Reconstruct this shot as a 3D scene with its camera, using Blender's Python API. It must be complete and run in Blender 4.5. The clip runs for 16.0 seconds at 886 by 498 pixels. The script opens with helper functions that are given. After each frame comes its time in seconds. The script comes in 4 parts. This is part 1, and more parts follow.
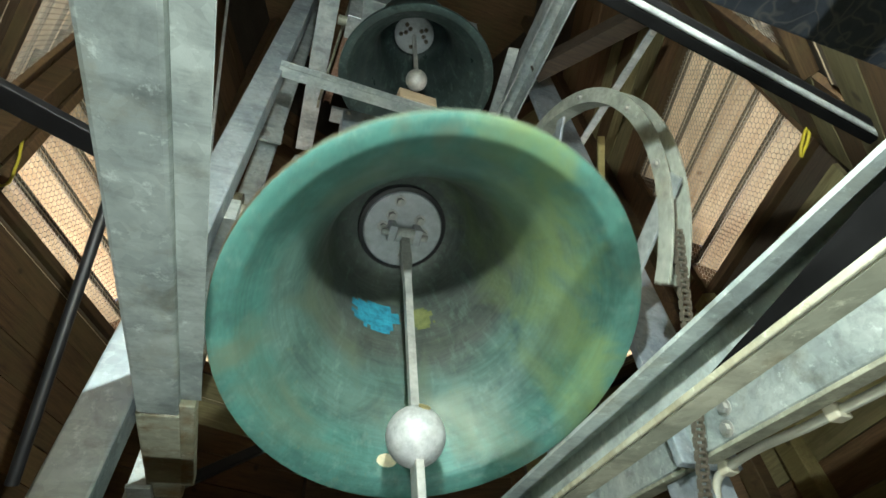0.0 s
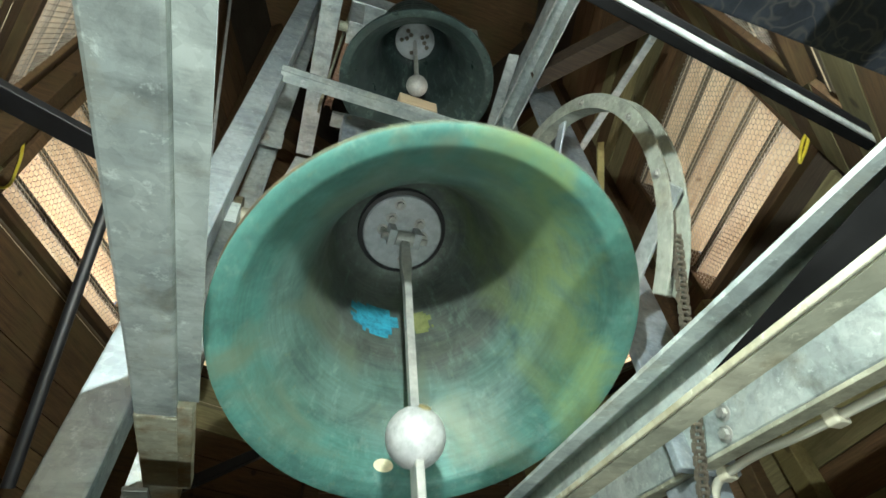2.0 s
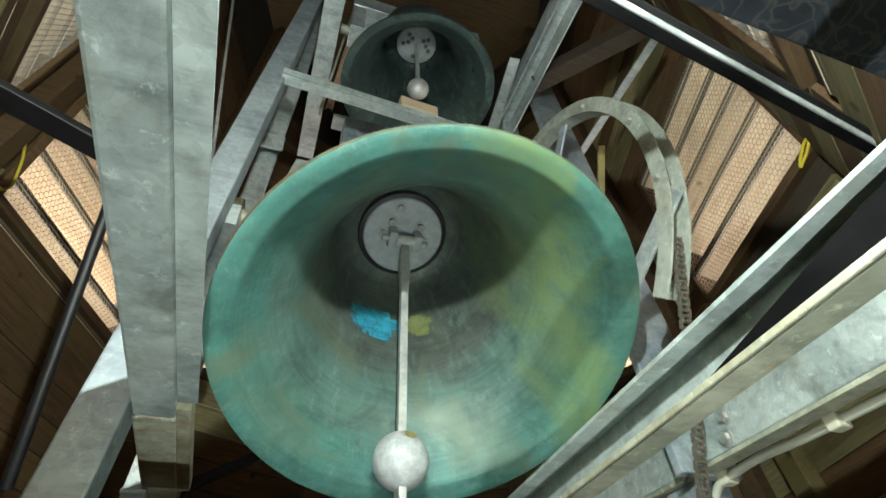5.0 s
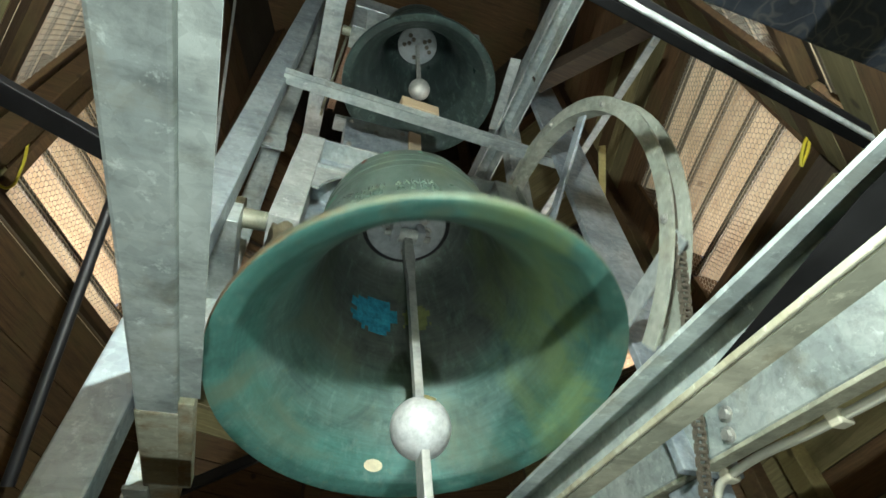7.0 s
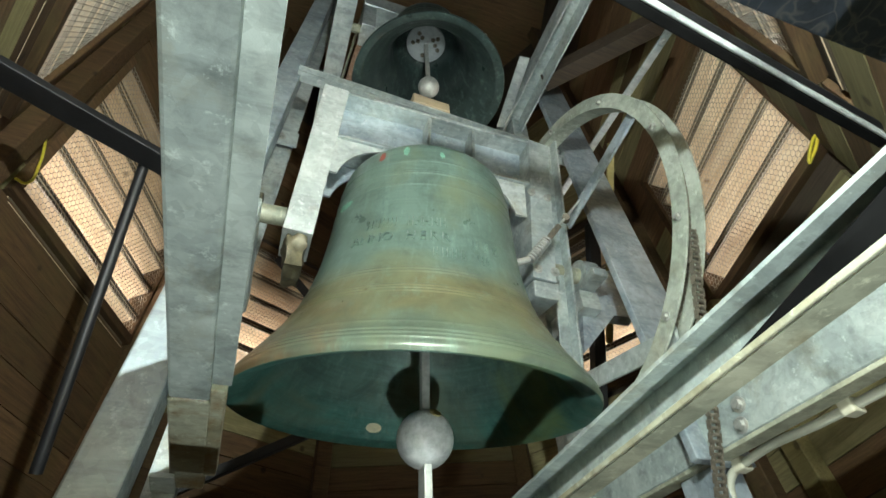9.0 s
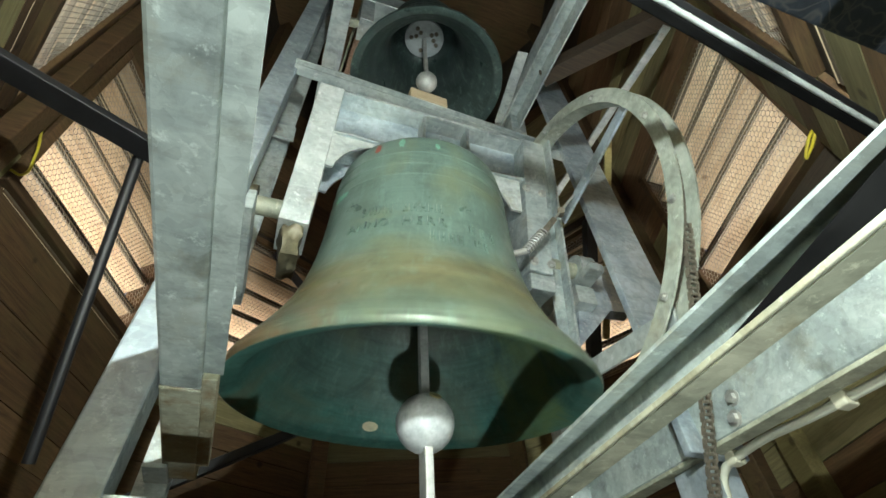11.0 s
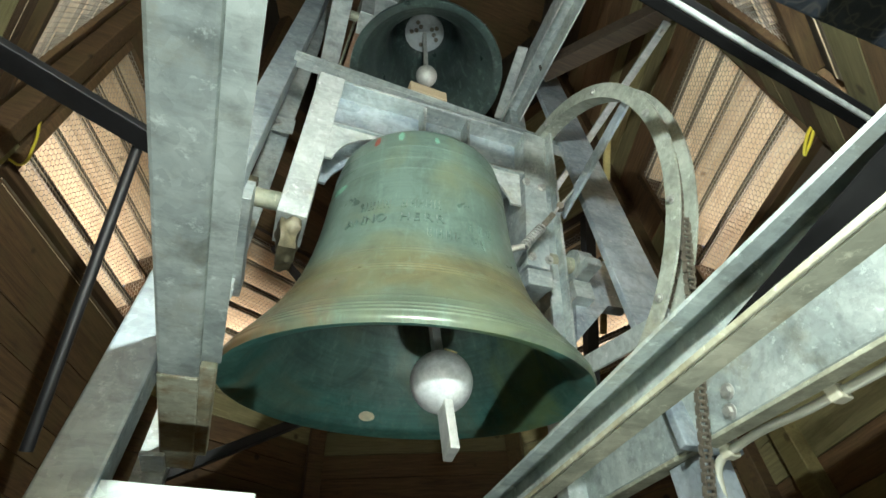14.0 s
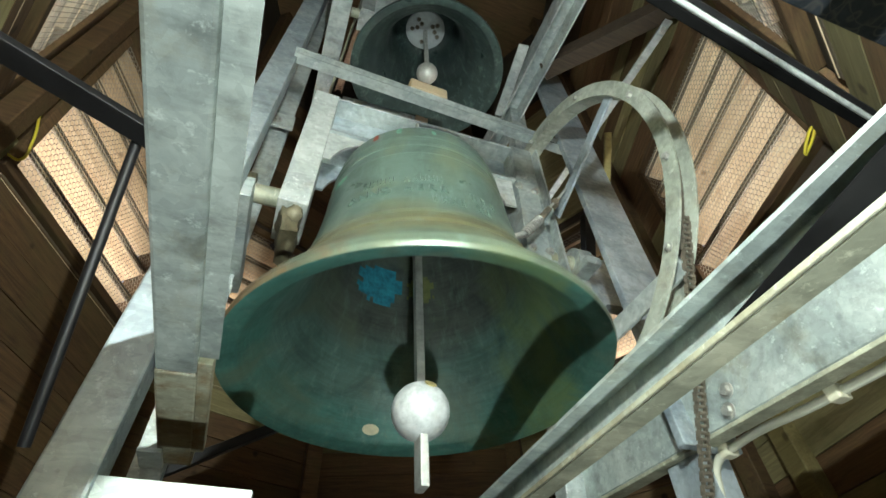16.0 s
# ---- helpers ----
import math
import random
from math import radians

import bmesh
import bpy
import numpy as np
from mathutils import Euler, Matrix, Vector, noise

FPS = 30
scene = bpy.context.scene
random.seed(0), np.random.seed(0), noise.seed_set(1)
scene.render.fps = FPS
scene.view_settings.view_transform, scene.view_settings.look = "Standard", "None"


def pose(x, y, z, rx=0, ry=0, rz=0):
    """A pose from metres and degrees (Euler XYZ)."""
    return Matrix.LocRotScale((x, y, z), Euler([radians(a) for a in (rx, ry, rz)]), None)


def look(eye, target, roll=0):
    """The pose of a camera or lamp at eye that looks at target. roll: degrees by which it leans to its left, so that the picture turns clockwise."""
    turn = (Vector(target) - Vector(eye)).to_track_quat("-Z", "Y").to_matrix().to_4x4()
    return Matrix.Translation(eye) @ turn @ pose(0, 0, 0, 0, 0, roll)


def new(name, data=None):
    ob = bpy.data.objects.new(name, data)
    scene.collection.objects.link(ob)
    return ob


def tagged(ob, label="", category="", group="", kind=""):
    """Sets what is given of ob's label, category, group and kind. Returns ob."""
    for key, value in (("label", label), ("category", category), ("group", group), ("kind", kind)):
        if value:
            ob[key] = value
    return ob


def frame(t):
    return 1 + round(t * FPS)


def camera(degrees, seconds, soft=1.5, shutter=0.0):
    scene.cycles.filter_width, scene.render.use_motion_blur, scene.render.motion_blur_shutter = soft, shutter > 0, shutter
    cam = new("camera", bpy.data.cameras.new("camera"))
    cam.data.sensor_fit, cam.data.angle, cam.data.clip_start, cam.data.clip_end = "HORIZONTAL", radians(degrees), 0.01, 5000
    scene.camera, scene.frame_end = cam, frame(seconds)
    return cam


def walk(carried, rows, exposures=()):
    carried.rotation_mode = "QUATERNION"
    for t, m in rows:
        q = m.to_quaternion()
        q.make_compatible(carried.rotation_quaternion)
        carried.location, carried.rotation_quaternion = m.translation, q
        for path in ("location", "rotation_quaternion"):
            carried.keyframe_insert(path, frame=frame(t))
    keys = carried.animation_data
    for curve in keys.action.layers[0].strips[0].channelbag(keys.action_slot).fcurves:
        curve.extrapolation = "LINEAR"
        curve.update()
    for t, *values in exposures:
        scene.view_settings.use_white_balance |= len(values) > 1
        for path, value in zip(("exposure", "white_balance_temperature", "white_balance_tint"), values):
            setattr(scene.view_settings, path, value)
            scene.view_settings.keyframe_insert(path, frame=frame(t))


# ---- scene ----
cam = camera(81.0, 16.0, soft=1.6, shutter=0.5)
walk(cam, [
    (0.0, pose(-0.433, -1.428, -1.372, 131.98, 3.44, -18.96)),
    (0.5, pose(-0.431, -1.423, -1.378, 132.17, 3.37, -19.02)),
    (1.0, pose(-0.431, -1.428, -1.376, 132.31, 3.33, -19.03)),
    (1.5, pose(-0.433, -1.431, -1.374, 132.46, 3.29, -19.14)),
    (2.0, pose(-0.431, -1.425, -1.379, 132.66, 3.24, -19.18)),
    (2.5, pose(-0.429, -1.424, -1.383, 132.84, 3.19, -19.14)),
    (3.0, pose(-0.430, -1.420, -1.384, 132.95, 3.16, -19.15)),
    (3.5, pose(-0.427, -1.419, -1.383, 132.98, 3.12, -19.19)),
    (4.0, pose(-0.428, -1.423, -1.381, 132.98, 3.10, -19.22)),
    (6.5, pose(-0.429, -1.421, -1.387, 133.30, 2.97, -19.26)),
    (7.0, pose(-0.429, -1.413, -1.394, 133.38, 2.99, -19.21)),
    (7.5, pose(-0.430, -1.402, -1.402, 133.43, 2.95, -19.19)),
    (8.0, pose(-0.458, -1.391, -1.410, 133.42, 2.99, -19.22)),
    (8.5, pose(-0.481, -1.397, -1.418, 133.33, 2.97, -19.24)),
    (9.0, pose(-0.485, -1.405, -1.422, 133.25, 2.96, -19.32)),
    (11.5, pose(-0.464, -1.394, -1.435, 132.96, 2.71, -19.62)),
    (12.0, pose(-0.463, -1.393, -1.435, 132.84, 2.67, -19.71)),
    (12.5, pose(-0.457, -1.397, -1.435, 132.82, 2.62, -19.71)),
    (13.0, pose(-0.461, -1.392, -1.439, 132.79, 2.64, -19.81)),
    (13.5, pose(-0.460, -1.396, -1.440, 132.69, 2.58, -19.89)),
    (14.0, pose(-0.463, -1.391, -1.446, 132.68, 2.51, -19.95)),
    (14.5, pose(-0.463, -1.392, -1.445, 132.62, 2.46, -20.00)),
    (15.0, pose(-0.461, -1.391, -1.444, 132.56, 2.39, -20.08)),
    (15.5, pose(-0.463, -1.387, -1.443, 132.47, 2.33, -20.18)),
    (16.0, pose(-0.460, -1.388, -1.445, 132.46, 2.28, -20.17)),
], exposures=[(0.0, -0.02), (1.0, 0.06), (2.0, 0.17), (2.6, 0.10), (3.5, 0.02), (4.0, 0.0), (7.0, 0.03), (9.0, 0.08), (11.5, 0.14), (12.5, 0.20), (16.0, 0.20)])

# ---- light ----
world = bpy.data.worlds.new("world")
scene.world = world
world.use_nodes = True
wn = world.node_tree.nodes
sky = wn.new("ShaderNodeTexSky")
sky.sky_type, sky.sun_disc = "NISHITA", False
sky.sun_elevation, sky.sun_rotation = radians(38), radians(-70)
world.node_tree.links.new(sky.outputs[0], wn["Background"].inputs[0])
wn["Background"].inputs[1].default_value = 0.09

sun = new("sun", bpy.data.lights.new("sun", "SUN"))
sun.data.energy, sun.data.angle, sun.data.color = 3.0, radians(0.5), (1.0, 0.94, 0.85)
sun.matrix_world = look((-6, 2.2, 5), (0, 0, 0))

# the visitor's two hand lamps: a bare one held up, and a torch held low that points up at the bell
raised = new("raised_lamp_light", bpy.data.lights.new("raised_lamp_light", "POINT"))
raised.data.energy, raised.data.shadow_soft_size, raised.data.color = 160.0, 0.02, (0.88, 1.0, 0.96)
raised.location = (-0.40, -1.62, -0.608)
torch = new("torch_light", bpy.data.lights.new("torch_light", "SPOT"))
torch.data.energy, torch.data.shadow_soft_size, torch.data.color = 94.0, 0.02, (0.88, 1.0, 0.96)
torch.data.spot_size, torch.data.spot_blend = radians(80), 0.6
torch.matrix_world = look((-0.36, -1.50, -2.10), (0.18, -0.42, 0.0))


# ---- materials ----
def material(name, rough=0.6, metal=0.0, spec=0.5):
    m = bpy.data.materials.new(name)
    m.use_nodes = True
    b = m.node_tree.nodes["Principled BSDF"]
    b.inputs["Roughness"].default_value = rough
    b.inputs["Metallic"].default_value = metal
    b.inputs["Specular IOR Level"].default_value = spec
    return m, m.node_tree.nodes, m.node_tree.links, b


def noise_of(n, l, coord, scale, detail=5.0, rough=0.6, distort=0.0):
    t = n.new("ShaderNodeTexNoise")
    t.inputs["Scale"].default_value = scale
    t.inputs["Detail"].default_value = detail
    t.inputs["Roughness"].default_value = rough
    t.inputs["Distortion"].default_value = distort
    l.new(coord, t.inputs["Vector"])
    return t.outputs["Fac"]


def ramp_of(n, l, fac, stops):
    r = n.new("ShaderNodeValToRGB")
    e = r.color_ramp.elements
    while len(e) < len(stops):
        e.new(0.5)
    for item, (p, c) in zip(e, stops):
        item.position = p
        item.color = (*c, 1.0) if len(c) == 3 else c
    l.new(fac, r.inputs[0])
    return r.outputs[0]


def mix_of(n, l, fac, a, b, mode="MIX"):
    x = n.new("ShaderNodeMix")
    x.data_type, x.blend_type = "RGBA", mode
    if isinstance(fac, float):
        x.inputs[0].default_value = fac
    else:
        l.new(fac, x.inputs[0])
    for sock, v in ((x.inputs[6], a), (x.inputs[7], b)):
        if isinstance(v, tuple):
            sock.default_value = (*v, 1.0)
        else:
            l.new(v, sock)
    return x.outputs[2]


def bump_of(n, l, b, height, strength, dist=0.004):
    u = n.new("ShaderNodeBump")
    u.inputs["Strength"].default_value = strength
    u.inputs["Distance"].default_value = dist
    l.new(height, u.inputs["Height"])
    l.new(u.outputs[0], b.inputs["Normal"])


def grey(v):
    return (v, v, v)


def coords(n, l, kind="Object", scale=(1, 1, 1), shift=True):
    c = n.new("ShaderNodeTexCoord")
    m = n.new("ShaderNodeMapping")
    m.inputs["Scale"].default_value = scale
    l.new(c.outputs[kind], m.inputs["Vector"])
    if shift:
        o = n.new("ShaderNodeObjectInfo")
        k = n.new("ShaderNodeMath")
        k.operation = "MULTIPLY"
        k.inputs[1].default_value = 37.0
        l.new(o.outputs["Random"], k.inputs[0])
        l.new(k.outputs[0], m.inputs["Location"])
    return m.outputs[0]


def galvanised(name, light, dark, stain, amount, rough=0.48, metal=0.55):
    m, n, l, b = material(name, rough, metal)
    v = coords(n, l)
    patch = noise_of(n, l, v, 5.0, 4.0, 0.6, 0.2)
    base = ramp_of(n, l, patch, [(0.40, dark), (0.58, light)])
    vor = n.new("ShaderNodeTexVoronoi")
    vor.inputs["Scale"].default_value = 55.0
    l.new(v, vor.inputs["Vector"])
    spangle = ramp_of(n, l, vor.outputs["Color"], [(0.0, grey(0.84)), (1.0, grey(1.08))])
    base = mix_of(n, l, 1.0, base, spangle, "MULTIPLY")
    streak = ramp_of(n, l, noise_of(n, l, v, 4.2, 7.0, 0.7, 0.4), [(0.55, grey(0.0)), (0.70, grey(amount))])
    base = mix_of(n, l, streak, base, stain)
    smudge = ramp_of(n, l, noise_of(n, l, v, 9.0, 8.0, 0.74, 0.25), [(0.34, grey(0.70)), (0.50, grey(1.0))])
    base = mix_of(n, l, 1.0, base, smudge, "MULTIPLY")
    across = coords(n, l, scale=(1.6, 9.0, 9.0))
    drag = ramp_of(n, l, noise_of(n, l, across, 1.5, 7.0, 0.72, 0.6), [(0.36, grey(0.80)), (0.52, grey(1.04))])
    base = mix_of(n, l, 1.0, base, drag, "MULTIPLY")
    chalk = ramp_of(n, l, noise_of(n, l, v, 30.0, 6.0, 0.75, 0.2), [(0.58, grey(0.0)), (0.70, grey(0.6))])
    base = mix_of(n, l, chalk, base, tuple(min(0.8, c * 1.7) for c in light))
    l.new(base, b.inputs["Base Color"])
    l.new(ramp_of(n, l, noise_of(n, l, v, 18.0), [(0.3, grey(rough - 0.1)), (0.7, grey(rough + 0.16))]), b.inputs["Roughness"])
    bump_of(n, l, b, noise_of(n, l, v, 60.0, 6.0, 0.7), 0.35, 0.002)
    return m


STEEL = galvanised("galvanised_steel", (0.50, 0.55, 0.53), (0.36, 0.41, 0.41), (0.30, 0.24, 0.13), 0.35)
STEEL_BLUE = galvanised("bluish_galvanised_steel", (0.47, 0.53, 0.56), (0.32, 0.38, 0.43), (0.38, 0.38, 0.33), 0.3, 0.42)
STEEL_DULL = galvanised("weathered_galvanised_steel", (0.42, 0.47, 0.44), (0.30, 0.345, 0.33), (0.24, 0.21, 0.12), 0.5, 0.52, 0.4)
STEEL_LEG = galvanised("slate_blue_steel", (0.37, 0.425, 0.445), (0.26, 0.31, 0.335), (0.28, 0.28, 0.25), 0.3, 0.48, 0.45)
STEEL_RUST = galvanised("rust_stained_steel", (0.40, 0.40, 0.30), (0.27, 0.25, 0.16), (0.19, 0.10, 0.025), 1.0, 0.62, 0.25)
STEEL_PALE = galvanised("pale_chalky_steel", (0.48, 0.51, 0.49), (0.37, 0.40, 0.385), (0.38, 0.33, 0.22), 0.5, 0.6, 0.25)
STEEL_WARM = galvanised("yellowed_steel", (0.40, 0.40, 0.30), (0.27, 0.28, 0.21), (0.20, 0.16, 0.08), 0.6, 0.55, 0.3)


def bronze(name, low, mid, high, inside, blot, ringing=0.13, rough=0.35, side=None, lean_to=(0.85, -0.5, 0.0), rag_at=(0.42, 0.66, 0.78), rag_by=(0.6, 0.1)):
    """Green-patinated bell bronze: horizontal banding, runs and spots, in the bell's own space."""
    m, n, l, b = material(name, rough, 0.22)
    v = coords(n, l, shift=False)
    sep = n.new("ShaderNodeSeparateXYZ")
    l.new(v, sep.inputs[0])
    wob = noise_of(n, l, v, 4.0, 5.0, 0.6)
    add = n.new("ShaderNodeMath")
    add.operation = "MULTIPLY_ADD"
    add.inputs[1].default_value = 0.22
    l.new(wob, add.inputs[0])
    l.new(sep.outputs[2], add.inputs[2])
    rng = n.new("ShaderNodeMapRange")
    rng.inputs["From Min"].default_value = -0.60
    rng.inputs["From Max"].default_value = 0.42
    l.new(add.outputs[0], rng.inputs["Value"])
    base = ramp_of(n, l, rng.outputs[0], [(0.0, low), (0.13, low), (0.20, mid), (0.32, mid), (0.43, high), (1.0, high)])
    ringv = coords(n, l, scale=(1.2, 1.2, 26.0), shift=False)
    rings = ramp_of(n, l, noise_of(n, l, ringv, 3.0, 5.0, 0.7), [(0.36, grey(1.0 - ringing)), (0.64, grey(1.0 + ringing))])
    base = mix_of(n, l, 1.0, base, rings, "MULTIPLY")
    runv = coords(n, l, scale=(14.0, 14.0, 1.6), shift=False)
    runs = ramp_of(n, l, noise_of(n, l, runv, 2.2, 6.0, 0.75), [(0.52, grey(0.0)), (0.75, grey(0.55))])
    base = mix_of(n, l, runs, base, (0.20, 0.30, 0.25))
    grime = ramp_of(n, l, noise_of(n, l, v, 7.0, 8.0, 0.72, 0.5), [(0.36, grey(0.66)), (0.56, grey(1.06))])
    base = mix_of(n, l, 1.0, base, grime, "MULTIPLY")
    cloud = ramp_of(n, l, noise_of(n, l, v, 2.6, 4.0, 0.55, 0.8), [(0.52, grey(0.0)), (0.66, grey(0.75))])
    base = mix_of(n, l, cloud, base, blot)
    spots = ramp_of(n, l, noise_of(n, l, v, 30.0, 5.0, 0.8), [(0.60, grey(0.0)), (0.70, grey(0.7))])
    base = mix_of(n, l, spots, base, inside)
    if side:
        # a growth or stain on one flank, broken up by noise
        lean = n.new("ShaderNodeVectorMath")
        lean.operation = "DOT_PRODUCT"
        lean.inputs[1].default_value = lean_to
        l.new(v, lean.inputs[0])
        rag = n.new("ShaderNodeMath")
        rag.operation = "MULTIPLY_ADD"
        rag.inputs[1].default_value = 0.5
        l.new(noise_of(n, l, v, 5.0, 6.0, 0.65, 0.6), rag.inputs[0])
        l.new(lean.outputs["Value"], rag.inputs[2])
        base = mix_of(n, l, ramp_of(n, l, rag.outputs[0], [(rag_at[0], grey(0.0)), (rag_at[1], grey(rag_by[0])), (rag_at[2], grey(rag_by[1]))]), base, side)
    l.new(base, b.inputs["Base Color"])
    l.new(ramp_of(n, l, noise_of(n, l, v, 12.0), [(0.3, grey(rough - 0.08)), (0.7, grey(rough + 0.12))]), b.inputs["Roughness"])
    bump_of(n, l, b, noise_of(n, l, v, 70.0, 6.0, 0.7), 0.3, 0.0025)
    return m


BRONZE = bronze("green_bell_bronze", (0.098, 0.126, 0.090), (0.132, 0.126, 0.066), (0.112, 0.165, 0.138), (0.12, 0.18, 0.135), (0.140, 0.165, 0.100),
                side=(0.19, 0.095, 0.035), lean_to=(-0.9, -0.1, -0.3), rag_at=(0.76, 0.93, 1.0), rag_by=(0.5, 0.65), ringing=0.07)
# inside: teal by the lip, darker and greyer towards the crown
BRONZE_IN = bronze("bell_inside_patina", (0.060, 0.175, 0.148), (0.085, 0.158, 0.135), (0.088, 0.106, 0.092), (0.120, 0.165, 0.105), (0.118, 0.150, 0.100), 0.15, 0.48, (0.185, 0.250, 0.080), rag_at=(0.46, 0.66, 0.76), rag_by=(0.65, 0.05))
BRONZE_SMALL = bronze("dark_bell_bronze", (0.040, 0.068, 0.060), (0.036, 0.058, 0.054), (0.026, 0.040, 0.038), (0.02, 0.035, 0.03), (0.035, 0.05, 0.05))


def timber(name, light, dark, knot, along=(1.5, 22.0, 22.0), rough=0.72):
    m, n, l, b = material(name, rough, 0.0, 0.3)
    v = coords(n, l, scale=along)
    grain = noise_of(n, l, v, 2.0, 8.0, 0.68, 1.4)
    base = ramp_of(n, l, grain, [(0.30, dark), (0.66, light)])
    o = n.new("ShaderNodeObjectInfo")
    tone = ramp_of(n, l, o.outputs["Random"], [(0.0, grey(0.62)), (1.0, grey(1.25))])
    base = mix_of(n, l, 1.0, base, tone, "MULTIPLY")
    v2 = coords(n, l)
    blot = ramp_of(n, l, noise_of(n, l, v2, 3.0, 5.0, 0.65), [(0.48, grey(0.0)), (0.72, grey(0.75))])
    base = mix_of(n, l, blot, base, knot)
    k = n.new("ShaderNodeTexVoronoi")
    k.inputs["Scale"].default_value = 4.2
    l.new(v2, k.inputs["Vector"])
    knots = ramp_of(n, l, k.outputs["Distance"], [(0.05, grey(0.85)), (0.10, grey(0.0))])
    base = mix_of(n, l, knots, base, tuple(c * 0.35 for c in dark))
    l.new(base, b.inputs["Base Color"])
    bump_of(n, l, b, grain, 0.5, 0.003)
    return m


PLANK = timber("old_brown_boarding", (0.135, 0.078, 0.036), (0.050, 0.027, 0.014), (0.085, 0.066, 0.026))
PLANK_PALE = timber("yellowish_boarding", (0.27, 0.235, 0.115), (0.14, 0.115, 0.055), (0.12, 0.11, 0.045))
LOUVRE = timber("louvre_board", (0.80, 0.66, 0.46), (0.44, 0.29, 0.17), (0.52, 0.39, 0.26))
# darker brown that paints the shade in the gaps between louvre slats
SLAT_SHADE = timber("grey_brown_slat_shade", (0.19, 0.15, 0.10), (0.085, 0.065, 0.042), (0.14, 0.115, 0.075))
BEAM_DARK = timber("dark_timber", (0.060, 0.042, 0.028), (0.022, 0.016, 0.012), (0.05, 0.045, 0.03))
BLOCK = timber("pale_wood_block", (0.62, 0.50, 0.34), (0.50, 0.38, 0.24), (0.56, 0.47, 0.34))
BATTEN = timber("yellow_batten", (0.30, 0.25, 0.10), (0.17, 0.13, 0.05), (0.15, 0.13, 0.05))


def plain(name, colour, rough=0.5, metal=0.0, vary=0.25, scale=12.0):
    m, n, l, b = material(name, rough, metal)
    v = coords(n, l)
    lo, hi = tuple(c * (1 - vary) for c in colour), tuple(min(1, c * (1 + vary)) for c in colour)
    l.new(ramp_of(n, l, noise_of(n, l, v, scale, 6.0, 0.7), [(0.3, lo), (0.7, hi)]), b.inputs["Base Color"])
    bump_of(n, l, b, noise_of(n, l, v, scale * 6), 0.2, 0.0015)
    return m


BLACK = plain("black_painted_steel", (0.009, 0.009, 0.010), 0.5, 0.1, 0.5)
ROD = plain("worn_clapper_iron", (0.42, 0.43, 0.40), 0.5, 0.5, 0.3, 20.0)
BALL = plain("bare_cast_iron", (0.44, 0.46, 0.455), 0.55, 0.12, 0.38, 22.0)
PLATE = plain("zinc_plate", (0.40, 0.43, 0.44), 0.45, 0.5, 0.22, 22.0)
BOLT = plain("bolt_steel", (0.40, 0.40, 0.37), 0.45, 0.7, 0.3, 40.0)
BRASS = plain("dull_brass", (0.42, 0.36, 0.16), 0.5, 0.5, 0.3, 30.0)
WIRE = plain("galvanised_wire", (0.33, 0.30, 0.25), 0.55, 0.4, 0.2, 60.0)
CONDUIT = plain("grey_plastic_conduit", (0.34, 0.34, 0.27), 0.5, 0.0, 0.12)
CLIP = plain("cream_plastic", (0.42, 0.40, 0.30), 0.5, 0.0, 0.1)
YELLOW = plain("yellow_cable", (0.50, 0.40, 0.03), 0.45, 0.0, 0.15)
CREAM = plain("bare_struck_bronze", (0.62, 0.56, 0.38), 0.55, 0.1, 0.2, 40.0)
CHAIN = plain("oily_chain_steel", (0.15, 0.13, 0.10), 0.5, 0.5, 0.4, 60.0)
RUSTY = plain("rusty_chain_steel", (0.26, 0.15, 0.10), 0.6, 0.3, 0.4, 60.0)
GREASE = plain("greasy_bearing", (0.12, 0.105, 0.065), 0.5, 0.3, 0.45, 25.0)
TURQUOISE = plain("turquoise_verdigris", (0.02, 0.22, 0.31), 0.75, 0.0, 0.5, 30.0)


def veined_board():
    """Blue-black board with a net of thin dusty cracks."""
    m, n, l, b = material("mottled_dark_board", 0.85, 0.0, 0.3)
    v = coords(n, l)
    base = ramp_of(n, l, noise_of(n, l, v, 9.0, 6.0, 0.7), [(0.35, (0.008, 0.010, 0.014)), (0.65, (0.024, 0.030, 0.042))])
    warp = n.new("ShaderNodeMixRGB")
    warp.inputs[0].default_value = 0.12
    wob = n.new("ShaderNodeTexNoise")
    wob.inputs["Scale"].default_value = 12.0
    l.new(v, wob.inputs["Vector"])
    l.new(v, warp.inputs[1])
    l.new(wob.outputs["Color"], warp.inputs[2])
    net = n.new("ShaderNodeTexVoronoi")
    net.feature = "DISTANCE_TO_EDGE"
    net.inputs["Scale"].default_value = 24.0
    l.new(warp.outputs[0], net.inputs["Vector"])
    cracks = ramp_of(n, l, net.outputs["Distance"], [(0.0, grey(0.6)), (0.07, grey(0.0))])
    base = mix_of(n, l, cracks, base, (0.062, 0.060, 0.054))
    l.new(base, b.inputs["Base Color"])
    bump_of(n, l, b, noise_of(n, l, v, 80.0), 0.4, 0.002)
    return m


FELT = veined_board()
RED = plain("faded_red_paint", (0.24, 0.06, 0.04), 0.6, 0.0, 0.4, 40.0)
MINT = plain("mint_paint", (0.16, 0.34, 0.25), 0.6, 0.0, 0.4, 60.0)
OLIVE = plain("olive_stain", (0.16, 0.18, 0.065), 0.7, 0.0, 0.4, 14.0)
WHEEL = galvanised("olive_grey_steel", (0.45, 0.48, 0.41), (0.33, 0.36, 0.30), (0.24, 0.20, 0.11), 0.45, 0.5, 0.4)
# sheenless black for added strips that stand in for shade
SHADE_BLACK = plain("flat_shade_black", (0.004, 0.004, 0.004), 1.0, 0.0, 0.4)
